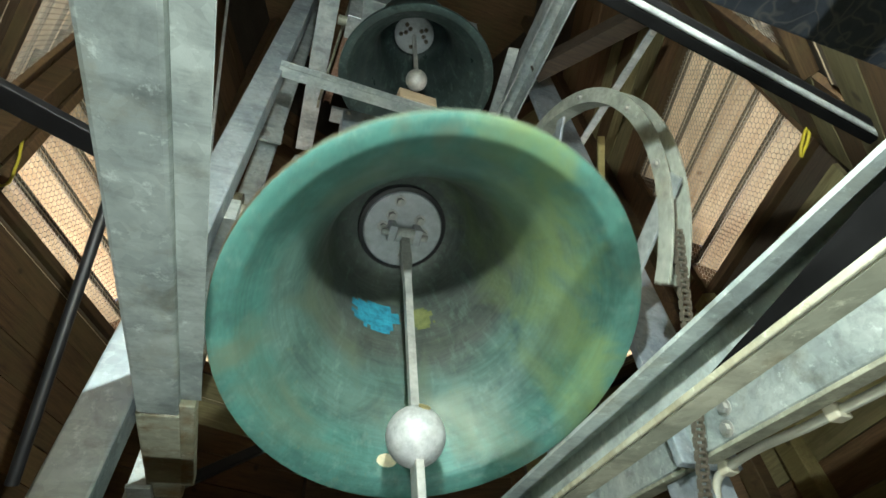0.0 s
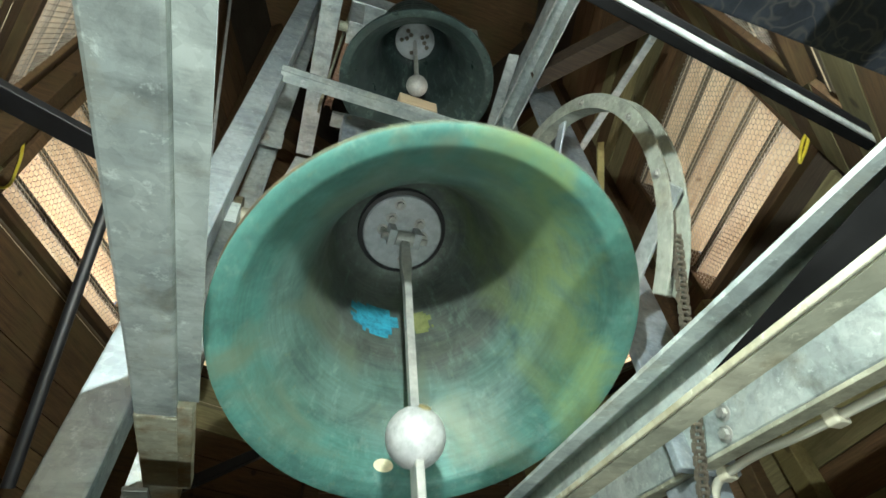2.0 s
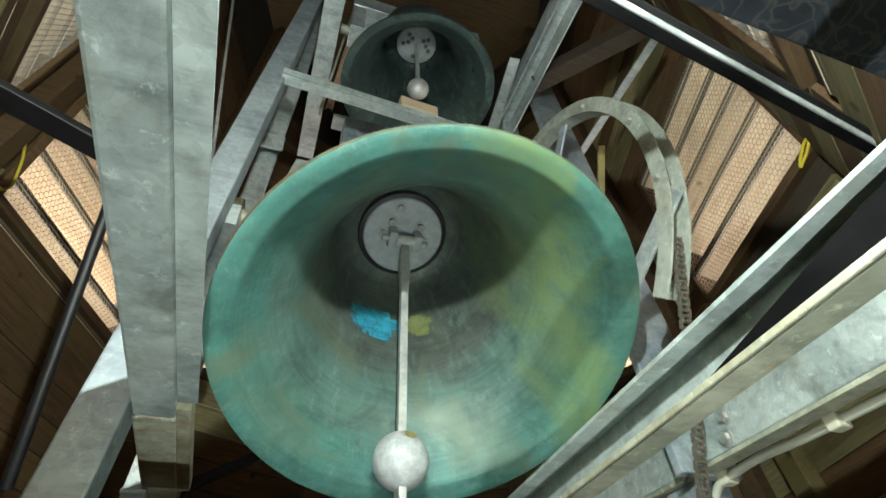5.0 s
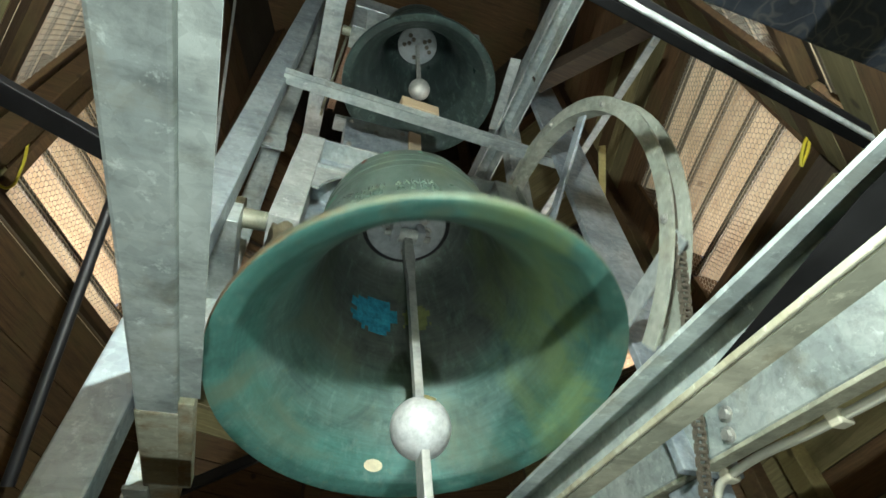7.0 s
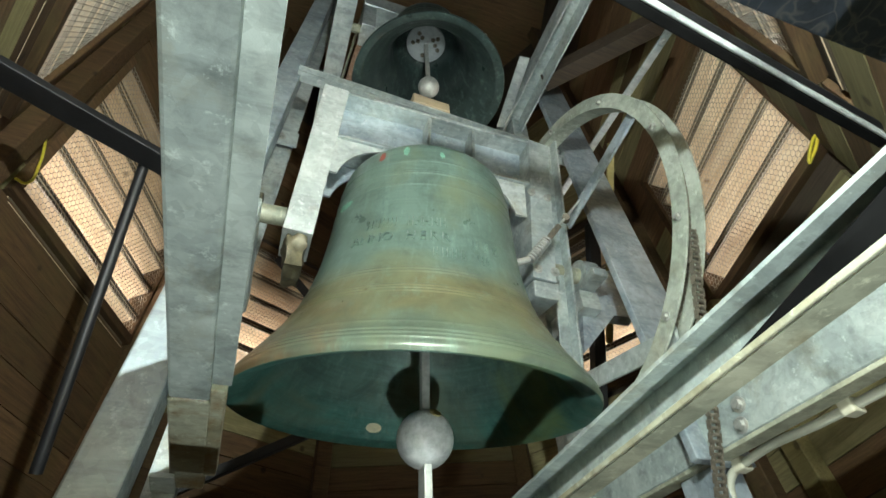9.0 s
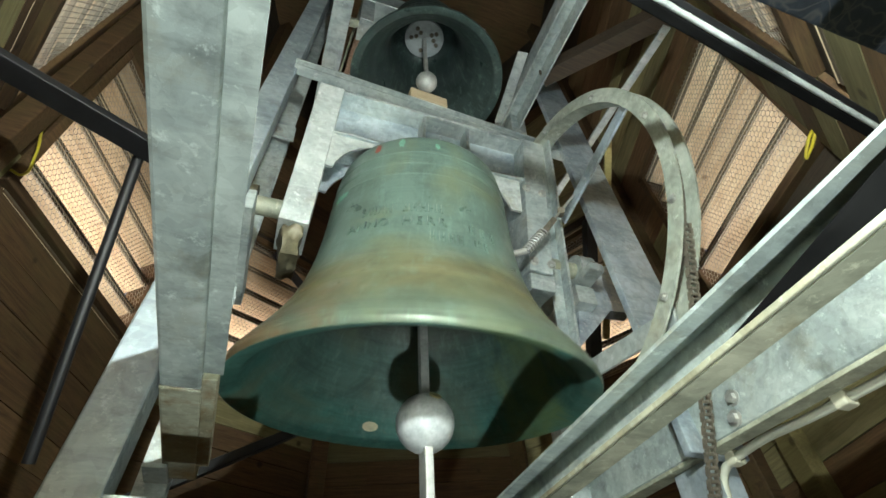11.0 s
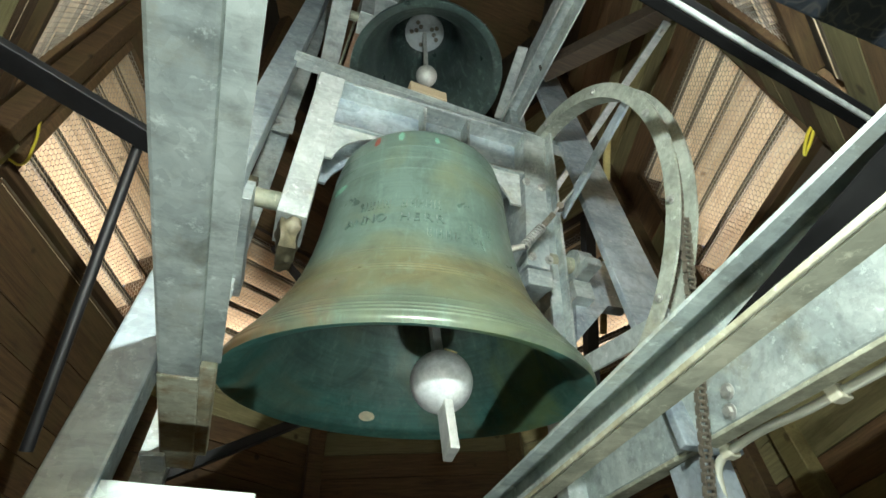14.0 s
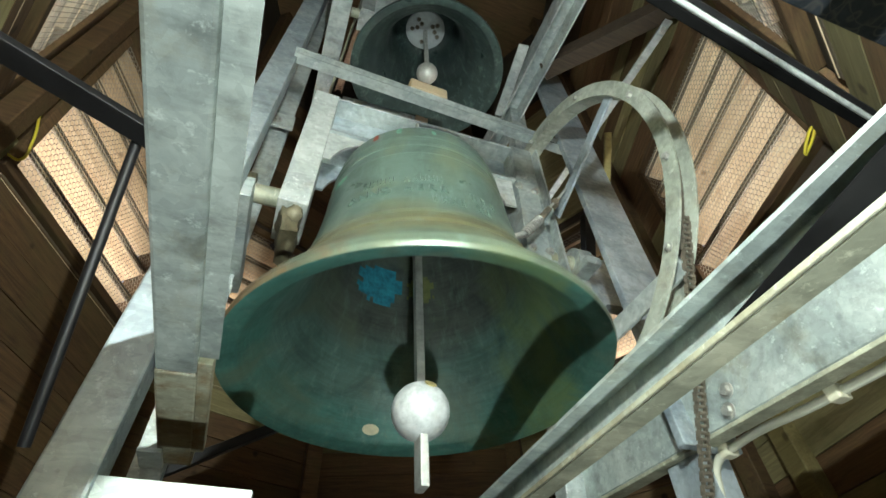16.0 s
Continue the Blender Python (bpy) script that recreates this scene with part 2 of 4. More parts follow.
SHADE_BLACK.node_tree.nodes["Principled BSDF"].inputs["Specular IOR Level"].default_value = 0.03
GROUND = plain("outside_roof_sheet", (0.34, 0.32, 0.28), 0.8, 0.0, 0.2, 3.0)


# ---- building helpers ----
def part(name, bm, mat, parent=None, label="", kind=""):
    me = bpy.data.meshes.new(name)
    bm.normal_update()
    bm.to_mesh(me)
    bm.free()
    for x in (mat if isinstance(mat, (list, tuple)) else [mat]):
        me.materials.append(x)
    ob = new(name, me)
    ob.parent = parent
    return tagged(ob, label, "", "", kind)


def thing(name, m, label, category, group="", kind=""):
    ob = new(name)
    ob.matrix_basis = m
    ob.empty_display_size = 0.1
    return tagged(ob, label, category, group, kind)


def smooth(ob, angle=35):
    for p in ob.data.polygons:
        p.use_smooth = True
    ob.data.set_sharp_from_angle(angle=radians(angle))
    return ob


def cuboid(bm, lo, hi, m=None, bevel=0.0):
    c = [(a + b) / 2 for a, b in zip(lo, hi)]
    s = [b - a for a, b in zip(lo, hi)]
    g = bmesh.ops.create_cube(bm, size=1.0, matrix=(m or Matrix()) @ Matrix.Translation(c) @ Matrix.Diagonal((*s, 1)))
    if bevel:
        es = list({e for v in g["verts"] for e in v.link_edges})
        bmesh.ops.bevel(bm, geom=es, offset=bevel, segments=2, affect="EDGES", profile=0.5)
    return bm


def box(lo, hi, m=None, bevel=0.003):
    return cuboid(bmesh.new(), lo, hi, m, bevel)


def along(a, b, up=(0, 0, 1)):
    """A frame at a whose x runs to b and whose z is as near to up as it can be; and the length."""
    a, b = Vector(a), Vector(b)
    x = (b - a).normalized()
    y = Vector(up).cross(x).normalized()
    z = x.cross(y)
    return Matrix.Translation(a) @ Matrix((x, y, z)).transposed().to_4x4(), (b - a).length


def bar(a, b, w, h, up=(0, 0, 1), bevel=0.003):
    m, ln = along(a, b, up)
    return box((0, -w / 2, -h / 2), (ln, w / 2, h / 2), m, bevel)


def extrude_profile(bm, pts, m, ln):
    """A closed outline in the y-z plane drawn out along x."""
    a = [bm.verts.new(m @ Vector((0, y, z))) for y, z in pts]
    b = [bm.verts.new(m @ Vector((ln, y, z))) for y, z in pts]
    k = len(pts)
    for i in range(k):
        bm.faces.new((a[i], a[(i + 1) % k], b[(i + 1) % k], b[i]))
    bm.faces.new(a[::-1])
    bm.faces.new(b)
    bmesh.ops.recalc_face_normals(bm, faces=bm.faces)
    return bm


def channel(a, b, w, h, t=0.009, up=(0, 0, 1), flip=1):
    """A rolled U channel: web at one side, two flanges."""
    m, ln = along(a, b, up)
    y0, y1 = -w / 2 * flip, w / 2 * flip
    s = t * flip
    pts = [(y0, -h / 2), (y1, -h / 2), (y1, -h / 2 + t), (y0 + s, -h / 2 + t * 1.5), (y0 + s, h / 2 - t * 1.5), (y1, h / 2 - t), (y1, h / 2), (y0, h / 2)]
    return extrude_profile(bmesh.new(), pts, m, ln)


def rod_between(a, b, r, seg=12, r2=None):
    bm = bmesh.new()
    m, ln = along(a, b, (0, 0, 1) if abs((Vector(b) - Vector(a)).normalized().z) < 0.95 else (0, 1, 0))
    bmesh.ops.create_cone(bm, cap_ends=True, segments=seg, radius1=r, radius2=r if r2 is None else r2, depth=ln,
                          matrix=m @ Matrix.Translation((ln / 2, 0, 0)) @ Matrix.Rotation(radians(90), 4, "Y"))
    return bm


def lathe(profile, seg=96):
    bm = bmesh.new()
    rings = []
    for r, z in profile:
        if r < 1e-5:
            rings.append([bm.verts.new((0, 0, z))])
        else:
            rings.append([bm.verts.new((r * math.cos(2 * math.pi * i / seg), r * math.sin(2 * math.pi * i / seg), z)) for i in range(seg)])
    for p, q in zip(rings, rings[1:]):
        for i in range(seg):
            j = (i + 1) % seg
            if len(p) == 1:
                bm.faces.new((p[0], q[j], q[i]))
            elif len(q) == 1:
                bm.faces.new((p[i], p[j], q[0]))
            else:
                bm.faces.new((p[i], p[j], q[j], q[i]))
    bmesh.ops.recalc_face_normals(bm, faces=bm.faces)
    return bm


def hexbolt(at, axis, r=0.012, h=0.012):
    bm = bmesh.new()
    q = Vector(axis).normalized()
    m = Matrix.Translation(at) @ q.to_track_quat("Z", "Y").to_matrix().to_4x4()
    bmesh.ops.create_cone(bm, cap_ends=True, segments=18, radius1=r * 1.5, radius2=r * 1.5, depth=0.003, matrix=m @ Matrix.Translation((0, 0, 0.0015)))
    bmesh.ops.create_cone(bm, cap_ends=True, segments=6, radius1=r, radius2=r * 0.94, depth=h, matrix=m @ Matrix.Translation((0, 0, 0.003 + h / 2)))
    return bm


def tube_curve(name, pts, r, mat, parent=None, label=""):
    """A round cable or bent pipe through the points, as a mesh."""
    cu = bpy.data.curves.new(name, "CURVE")
    cu.dimensions, cu.bevel_depth, cu.bevel_resolution, cu.resolution_u = "3D", r, 2, 8
    sp = cu.splines.new("BEZIER")
    sp.bezier_points.add(len(pts) - 1)
    for p, c in zip(sp.bezier_points, pts):
        p.co, p.handle_left_type, p.handle_right_type = c, "AUTO", "AUTO"
    cu.materials.append(mat)
    ob = new(name, cu)
    ob.parent = parent
    return tagged(ob, label)


# ---- the turret: eight boarded walls with louvred openings ----
CENTRE, APOTHEM, SILL, TAPER = Vector((0.10, 0.35, 0)), 1.62, 0.30, 0.08
LOW, HIGH = -3.2, 3.6
# unseen wall pushed out past the camera; its two neighbours run on to it
FURTHER, LONGER = {252: 0.75}, {207: (1.05, 0.0), -63: (0.0, 1.05)}


def wall_frame(angle):
    """x along the wall, y outwards, z up the slightly leaning wall, from the middle of the wall at sill height."""
    a = radians(angle)
    return (Matrix.Translation(CENTRE + Vector((math.cos(a), math.sin(a), 0)) * (APOTHEM + FURTHER.get(angle, 0.0)) + Vector((0, 0, SILL)))
            @ Matrix.Rotation(a - math.pi / 2, 4, "Z") @ Matrix.Rotation(math.atan(TAPER), 4, "X"))


def half_side(z):
    return (APOTHEM - TAPER * z) * math.tan(math.pi / 8)


def build_wall(i, angle, opening):
    m = wall_frame(angle)
    bm = bmesh.new()

    def panel(pts):
        a = [bm.verts.new((x, 0.004, z)) for x, z in pts]
        b = [bm.verts.new((x, 0.06, z)) for x, z in pts]
        k = len(pts)
        for j in range(k):
            bm.faces.new((a[j], a[(j + 1) % k], b[(j + 1) % k], b[j]))
        bm.faces.new(a[::-1])
        bm.faces.new(b)

    e = 0.03
    x0, x1 = LONGER.get(angle, (0.0, 0.0))
    x0, x1 = x0 + e, x1 + e
    if opening:
        s0, s1, z0, z1 = opening
        panel([(-half_side(LOW) - x0, LOW), (half_side(LOW) + x1, LOW), (half_side(z0) + x1, z0), (-half_side(z0) - x0, z0)])
        panel([(-half_side(z1) - x0, z1), (half_side(z1) + x1, z1), (half_side(HIGH) + x1, HIGH), (-half_side(HIGH) - x0, HIGH)])
        panel([(-half_side(z0) - x0, z0), (s0, z0), (s0, z1), (-half_side(z1) - x0, z1)])
        panel([(s1, z0), (half_side(z0) + x1, z0), (half_side(z1) + x1, z1), (s1, z1)])
    else:
        panel([(-half_side(LOW) - x0, LOW), (half_side(LOW) + x1, LOW), (half_side(HIGH) + x1, HIGH), (-half_side(HIGH) - x0, HIGH)])
    bmesh.ops.recalc_face_normals(bm, faces=bm.faces)
    w = part(f"wall_{i}", bm, BEAM_DARK, None, "brown boarded timber wall of the bell turret", "structure")
    w.matrix_basis = m
    tagged(w, "", "wall")
    return w


def hex_mesh(s0, s1, z0, z1, cell=0.027, r=0.0015):
    """Chicken wire: three-sided wires along the edges of a honeycomb."""
    verts, faces = [], []
    rad = cell / math.sqrt(3)

    def wire(p, q):
        d = (q - p).normalized()
        n1 = Vector((0, 1, 0))
        n2 = d.cross(n1)
        k = len(verts)
        for c in (p, q):
            for a in (90, 210, 330):
                verts.append(c + n1 * r * math.cos(radians(a)) + n2 * r * math.sin(radians(a)))
        for j in range(3):
            jj = (j + 1) % 3
            faces.append((k + j, k + jj, k + 3 + jj, k + 3 + j))

    row, z = 0, z0
    while z < z1:
        x = s0 + (cell / 2 if row % 2 else 0)
        while x < s1:
            c = Vector((x, 0, z))
            pts = [c + Vector((math.sin(radians(60 * q)), 0, math.cos(radians(60 * q)))) * rad for q in (-1, 0, 1, 2)]
            for p, q in zip(pts, pts[1:]):
                wire(p, q)
            x += cell
        z += rad * 1.5
        row += 1
    me = bpy.data.meshes.new("wire_mesh")
    me.from_pydata([tuple(v) for v in verts], [], faces)
    me.materials.append(WIRE)
    return me


def build_window(i, angle, opening):
    s0, s1, z0, z1 = opening
    win = thing(f"window_{i}", wall_frame(angle), "louvred sound opening with pale slats behind chicken wire", "louvre window", "", "structure")
    f = 0.045
    for nm, lo, hi in (("window_sill", (s0 - f, -0.045, z0 - f), (s1 + f, 0.075, z0)), ("window_head", (s0 - f, -0.045, z1), (s1 + f, 0.075, z1 + f)),
                       ("window_jamb", (s0 - f, -0.043, z0), (s0, 0.075, z1)), ("window_jamb", (s1, -0.043, z0), (s1 + f, 0.075, z1))):
        part(nm, box(lo, hi, None, 0.004), PLANK, win)
    z = z0 - 0.21 + {162: 0.085, -18: 0.14, 117: -0.045}.get(angle, 0.0)
    while z < z1 + 0.06:
        bm = box((s0 + 0.001, -0.13, -0.022), (s1 - 0.001, 0.13, 0.022), None, 0.0)
        bm.normal_update()
        # slat edges coloured darker for the shaded gaps
        for f2 in bm.faces:
            f2.material_index = 1 if abs(f2.normal.y) > 0.5 else 0
        sl = part("louvre_slat", bm, [LOUVRE, SLAT_SHADE], win)
        sl.matrix_basis = pose(0, 0.10, z, -32 + random.uniform(-1.5, 1.5), random.uniform(-0.4, 0.4), 0)
        # strip added under each inner edge, its brown stands in for gap shade
        gap_strip = part("slat_lath", box((s0 + 0.002, -0.012, -0.036), (s1 - 0.002, 0.0, 0.004), None, 0.002), SLAT_SHADE, win)
        gap_strip.matrix_basis = pose(0, -0.006, z + 0.069)
        z += 0.19
    sky_in = new("daylight", bpy.data.lights.new("daylight", "AREA"))
    sky_in.data.shape, sky_in.data.size, sky_in.data.size_y = "RECTANGLE", s1 - s0, 0.5
    sky_in.data.energy, sky_in.data.color = {162: 92.0, 117: 70.0, 207: 10.0, -63: 14.0, 27: 85.0}.get(angle, 58.0), (1.0, 0.94, 0.84)
    mid = (s0 + s1) / 2
    sky_in.matrix_world = wall_frame(angle) @ look((mid, 0.62, z0 - 0.42), (mid, 0.06, (z0 + z1) / 2))
    wire = new("wire_mesh", hex_mesh(s0, s1, z0, z1))
    wire.parent = win
    wire.matrix_basis = pose(0, -0.022, 0)
    tagged(wire, "rusty hexagonal chicken wire", "", "", "stuff")


OPENINGS = {162: (-0.46, 0.58, -0.03, 1.02), 117: (-0.45, 0.45, 0.02, 1.0), 27: (-0.42, 0.50, -0.15, 0.95),
            -18: (-0.32, 0.66, -0.06, 0.90), -63: (-0.05, 0.78, -0.30, 0.80), 207: (-0.52, 0.42, 0.0, 1.1), 72: None, 252: None}
WALLS = [(i + 1, a, build_wall(i + 1, a, o)) for i, (a, o) in enumerate(OPENINGS.items())]
for i, (a, o) in enumerate(OPENINGS.items()):
    if o:
        build_window(i + 1, a, o)

for k in range(8):
    a = 162 - 22.5 - 45 * k
    if k in (4, 5, 6):
        continue
    ra = radians(a)
    d = Vector((math.cos(ra), math.sin(ra), 0))
    rr = 1 / math.cos(math.pi / 8)
    lo = CENTRE + d * (APOTHEM - TAPER * (LOW)) * rr + Vector((0, 0, LOW + SILL))
    hi = CENTRE + d * (APOTHEM - TAPER * HIGH) * rr + Vector((0, 0, HIGH + SILL))
    p = part("corner_post", bar(lo - d * 0.06, hi - d * 0.06, 0.10, 0.13, d, 0.006), PLANK, None, "dark brown corner post of the timber turret", "structure")
    tagged(p, "", "post")

bm = bmesh.new()
bmesh.ops.create_circle(bm, cap_ends=True, segments=8, radius=2.9, matrix=pose(CENTRE.x, CENTRE.y, LOW + SILL + 0.02, 0, 0, 162 - 22.5))
tagged(part("floor", bm, PLANK, None, "dusty plank floor of the bell chamber", "structure"), "", "floor")
bm = bmesh.new()
bmesh.ops.create_cone(bm, cap_ends=True, segments=8, radius1=1.55, radius2=0.15, depth=3.2, matrix=pose(CENTRE.x, CENTRE.y, HIGH + SILL + 1.6, 0, 0, 162 - 22.5))
tagged(part("ceiling", bm, PLANK, None, "dark boarded inside of the spire", "structure"), "", "ceiling")
bm = bmesh.new()
bmesh.ops.create_grid(bm, x_segments=2, y_segments=2, size=3000, matrix=pose(0, 0, -14))
tagged(part("ground", bm, GROUND, None, "pale ground far below the turret", "structure"), "", "ground")

# ---- the swinging bell: everything in it turns about the axle (local x) ----
bell = thing("church_bell", pose(0, 0, 0), "green-patinated bronze bell swinging in a galvanised steel headstock", "church bell")

# the outside: a smooth curve from lip to shoulder, with thin cast ridges on it (height, how proud)
CURVE = [(0.600, -0.660), (0.604, -0.648), (0.598, -0.628), (0.575, -0.592), (0.550, -0.558), (0.525, -0.523), (0.499, -0.486), (0.475, -0.450), (0.456, -0.417), (0.438, -0.380), (0.417, -0.328), (0.399, -0.270),
         (0.383, -0.205), (0.370, -0.130), (0.360, -0.050), (0.353, 0.020), (0.346, 0.080), (0.340, 0.140), (0.330, 0.195), (0.318, 0.232), (0.297, 0.258)]
RIDGES = [(-0.622, 0.0022), (-0.608, 0.0026), (-0.594, 0.0022), (-0.566, 0.0014), (-0.436, 0.0022), (-0.424, 0.0026), (-0.412, 0.0020), (-0.352, 0.0018), (-0.340, 0.0018),
          (0.028, 0.0016), (0.083, 0.0024), (0.093, 0.0016), (0.142, 0.0022)]


def bell_outside():
    heights = [p[1] for p in CURVE]
    widths = [p[0] for p in CURVE]
    steep = np.gradient(widths, heights)
    pts = []
    for z in np.arange(-0.660, 0.258, 0.0022):
        k = min(max(int(np.searchsorted(heights, z, "right")) - 1, 0), len(heights) - 2)
        h = heights[k + 1] - heights[k]
        t = (z - heights[k]) / h
        r = ((1 + 2 * t) * (1 - t) ** 2 * widths[k] + t * (1 - t) ** 2 * h * steep[k] + t * t * (3 - 2 * t) * widths[k + 1] + t * t * (t - 1) * h * steep[k + 1])
        r += sum(p * math.exp(-((z - c) / 0.0034) ** 2) for c, p in RIDGES)
        pts.append((float(r), float(z)))
    return pts + [(0.297, 0.258), (0.265, 0.275), (0.215, 0.287), (0.210, 0.296), (0.150, 0.300), (0.0, 0.303)]


OUTER = bell_outside()
INNER = [(0.0, 0.230), (0.120, 0.230), (0.215, 0.218), (0.262, 0.180), (0.285, 0.110), (0.298, 0.000), (0.310, -0.100), (0.326, -0.200), (0.345, -0.280), (0.347, -0.284),
         (0.368, -0.355), (0.398, -0.425), (0.420, -0.463), (0.423, -0.466), (0.450, -0.510), (0.485, -0.560), (0.512, -0.598), (0.514, -0.602), (0.535, -0.631), (0.541, -0.639), (0.548, -0.643), (0.575, -0.654), (0.592, -0.660), (0.600, -0.660)]
body = smooth(part("bell_body", lathe(OUTER, 128), BRONZE, bell, "green bronze outside with an ochre band and raised rings"), 50)
inside = smooth(part("bell_inside", lathe(INNER, 128), BRONZE_IN, bell, "teal and yellow-green patina inside the bell"), 50)

# raised lettering cast on the waist: two words can be read, the rest is worn to short bars
def on_waist(angle, z, r):
    a = radians(angle)
    return Matrix.Rotation(a, 4, "Z") @ Matrix.Translation((r, 0, z)) @ Matrix.Rotation(math.pi / 2, 4, "Z") @ Matrix.Rotation(radians(84), 4, "X")


def raised_letter(ch, angle, z, r, size):
    cu = bpy.data.curves.new("raised_letter", "FONT")
    cu.body, cu.size, cu.extrude, cu.align_x, cu.align_y = ch, size, 0.006, "CENTER", "CENTER"
    tmp = bpy.data.objects.new("letter_form", cu)
    me = bpy.data.meshes.new_from_object(tmp)
    bpy.data.objects.remove(tmp)
    me.name = "raised_letter"
    me.materials.append(BRONZE)
    ob = new("raised_letter", me)
    ob.parent = body
    ob.matrix_basis = on_waist(angle, z, r)


for k, ch in enumerate("ANNO HERR"):
    if ch != " ":
        raised_letter(ch, -140 + 5.6 * k, -0.205, 0.3845, 0.048)


def raised_bar(angle, z, r, h):
    bm = bmesh.new()
    w = h * random.uniform(0.45, 0.62)
    m = on_waist(angle, z, r)
    for x0, x1, y0, y1 in ((-w / 2, -w / 2 + h * 0.17, -h / 2, h / 2), (w / 2 - h * 0.17, w / 2, -h / 2, h / 2), (-w / 2, w / 2, -h * 0.08, h * 0.08)):
        cuboid(bm, (x0, y0, -0.004), (x1, y1, 0.004), m)
    part("raised_sign", bm, BRONZE, body)


for z, a0, a1, k, h, r in ((-0.140, -134, -92, 10, 0.036, 0.3725), (-0.268, -100, -70, 7, 0.036, 0.3990), (-0.205, -80, -62, 3, 0.036, 0.3840)):
    for q in range(k):
        if q % 6 != 4:
            raised_bar(a0 + (a1 - a0) * q / k, z, r, h)

# a turquoise blotch and a yellowish smear inside, and the bright strike mark on the sound bow
def inner_patch(a0, a1, z0, z1, r_of, mat, name, label):
    bm = bmesh.new()
    grid = {}
    for i in range(15):
        for j in range(9):
            a, z = radians(a0 + (a1 - a0) * i / 14), z0 + (z1 - z0) * j / 8
            rr = r_of(z) - 0.004
            grid[i, j] = bm.verts.new((rr * math.cos(a), rr * math.sin(a), z))
    for i in range(14):
        for j in range(8):
            u, v = (i + 0.5) / 7 - 1, (j + 0.5) / 4 - 1
            if u * u + v * v + 0.7 * (noise.noise((i * 0.45, j * 0.5, a0)) ) < 0.92:
                bm.faces.new((grid[i, j], grid[i + 1, j], grid[i + 1, j + 1], grid[i, j + 1]))
    bmesh.ops.delete(bm, geom=[v for v in bm.verts if not v.link_faces], context="VERTS")
    return part(name, bm, mat, inside, label)


def inner_r(z):
    pts = sorted((b, a) for a, b in INNER)
    return float(np.interp(z, [p[0] for p in pts], [p[1] for p in pts]))


def outer_r(z):
    pts = sorted((b, a) for a, b in OUTER)
    return float(np.interp(z, [p[0] for p in pts], [p[1] for p in pts])) + 0.0055


for a0, a1, z0, z1, mt, nm in ((-137, -133, 0.165, 0.215, RED, "red_smear"), (-121, -117, 0.17, 0.225, MINT, "mint_smear"), (-98, -95, 0.16, 0.20, MINT, "mint_smear"),
                               (-166, -152, -0.005, 0.028, MINT, "mint_smear")):
    sm = inner_patch(a0, a1, z0, z1, outer_r, mt, nm, "")
    sm.parent = body
inner_patch(84, 124, -0.16, 0.02, inner_r, TURQUOISE, "verdigris_blotch", "bright turquoise verdigris")
strike = bmesh.new()
bmesh.ops.create_cone(strike, cap_ends=True, segments=20, radius1=0.030, radius2=0.033, depth=0.007, matrix=pose(-0.026, 0.5095, -0.600, 125, 0, 3) @ Matrix.Diagonal((1, 0.62, 1, 1)))
inner_patch(58, 80, -0.13, 0.0, inner_r, OLIVE, "olive_blotch", "dull olive stain")
part("strike_mark", strike, CREAM, inside, "bright worn strike mark")

# crown plate inside, with the clapper's bracket and bolts
plate = smooth(part("crown_plate", lathe([(0.0, 0.160), (0.160, 0.160), (0.165, 0.164), (0.165, 0.185), (0.0, 0.186)], 48), PLATE, bell, "round zinc-coated steel plate"))
part("plate_seal", lathe([(0.164, 0.166), (0.182, 0.168), (0.186, 0.176), (0.180, 0.228), (0.164, 0.228)], 48), BLACK, bell)
for x, y in ((-0.085, 0.0), (0.085, 0.0), (-0.06, -0.055), (0.06, -0.055), (0.03, 0.115), (-0.04, -0.12)):
    part("bolt", hexbolt((x, y, 0.160), (0, 0, -1), 0.016, 0.018), BOLT, plate)
for s in (-1, 1):
    bm = box((s * 0.052 - 0.016, -0.035, 0.085), (s * 0.052 + 0.016, 0.035, 0.160), None, 0.004)
    part("clapper_bracket", bm, PLATE, plate)
part("clapper_pin", rod_between((-0.095, 0, 0.10), (0.095, 0, 0.10), 0.014), BOLT, plate)

# headstock
head = part("headstock", box((-0.44, -0.10, 0.604), (0.50, 0.10, 0.618), None, 0.003), STEEL, bell, "pale galvanised steel headstock")
part("web_plate", box((-0.42, -0.010, 0.376), (0.50, 0.004, 0.604), None, 0.001), STEEL_BLUE, head)
part("lower_flange", box((-0.42, -0.10, 0.362), (0.50, 0.10, 0.376), None, 0.003), STEEL, head)
for x in (-0.02, 0.185):
    part("stiffener_rib", box((x - 0.007, -0.092, 0.376), (x + 0.007, -0.010, 0.604), None, 0.002), STEEL, head)
    part("stiffener_rib", box((x - 0.007, 0.004, 0.376), (x + 0.007, 0.092, 0.604), None, 0.002), STEEL, head)


def cheek(side):
    """A slightly splayed box-section arm of the headstock."""
    m, ln = along((side * 0.478, 0, -0.112), (side * (0.435 if side < 0 else 0.51), 0, 0.622), (0, -1, 0))
    return box((0, -0.052, -0.105), (ln, 0.052, 0.105), m, 0.004)


part("arm", cheek(-1), STEEL_PALE, head, "chalky white box-section arm")
part("arm", cheek(1), STEEL, head)


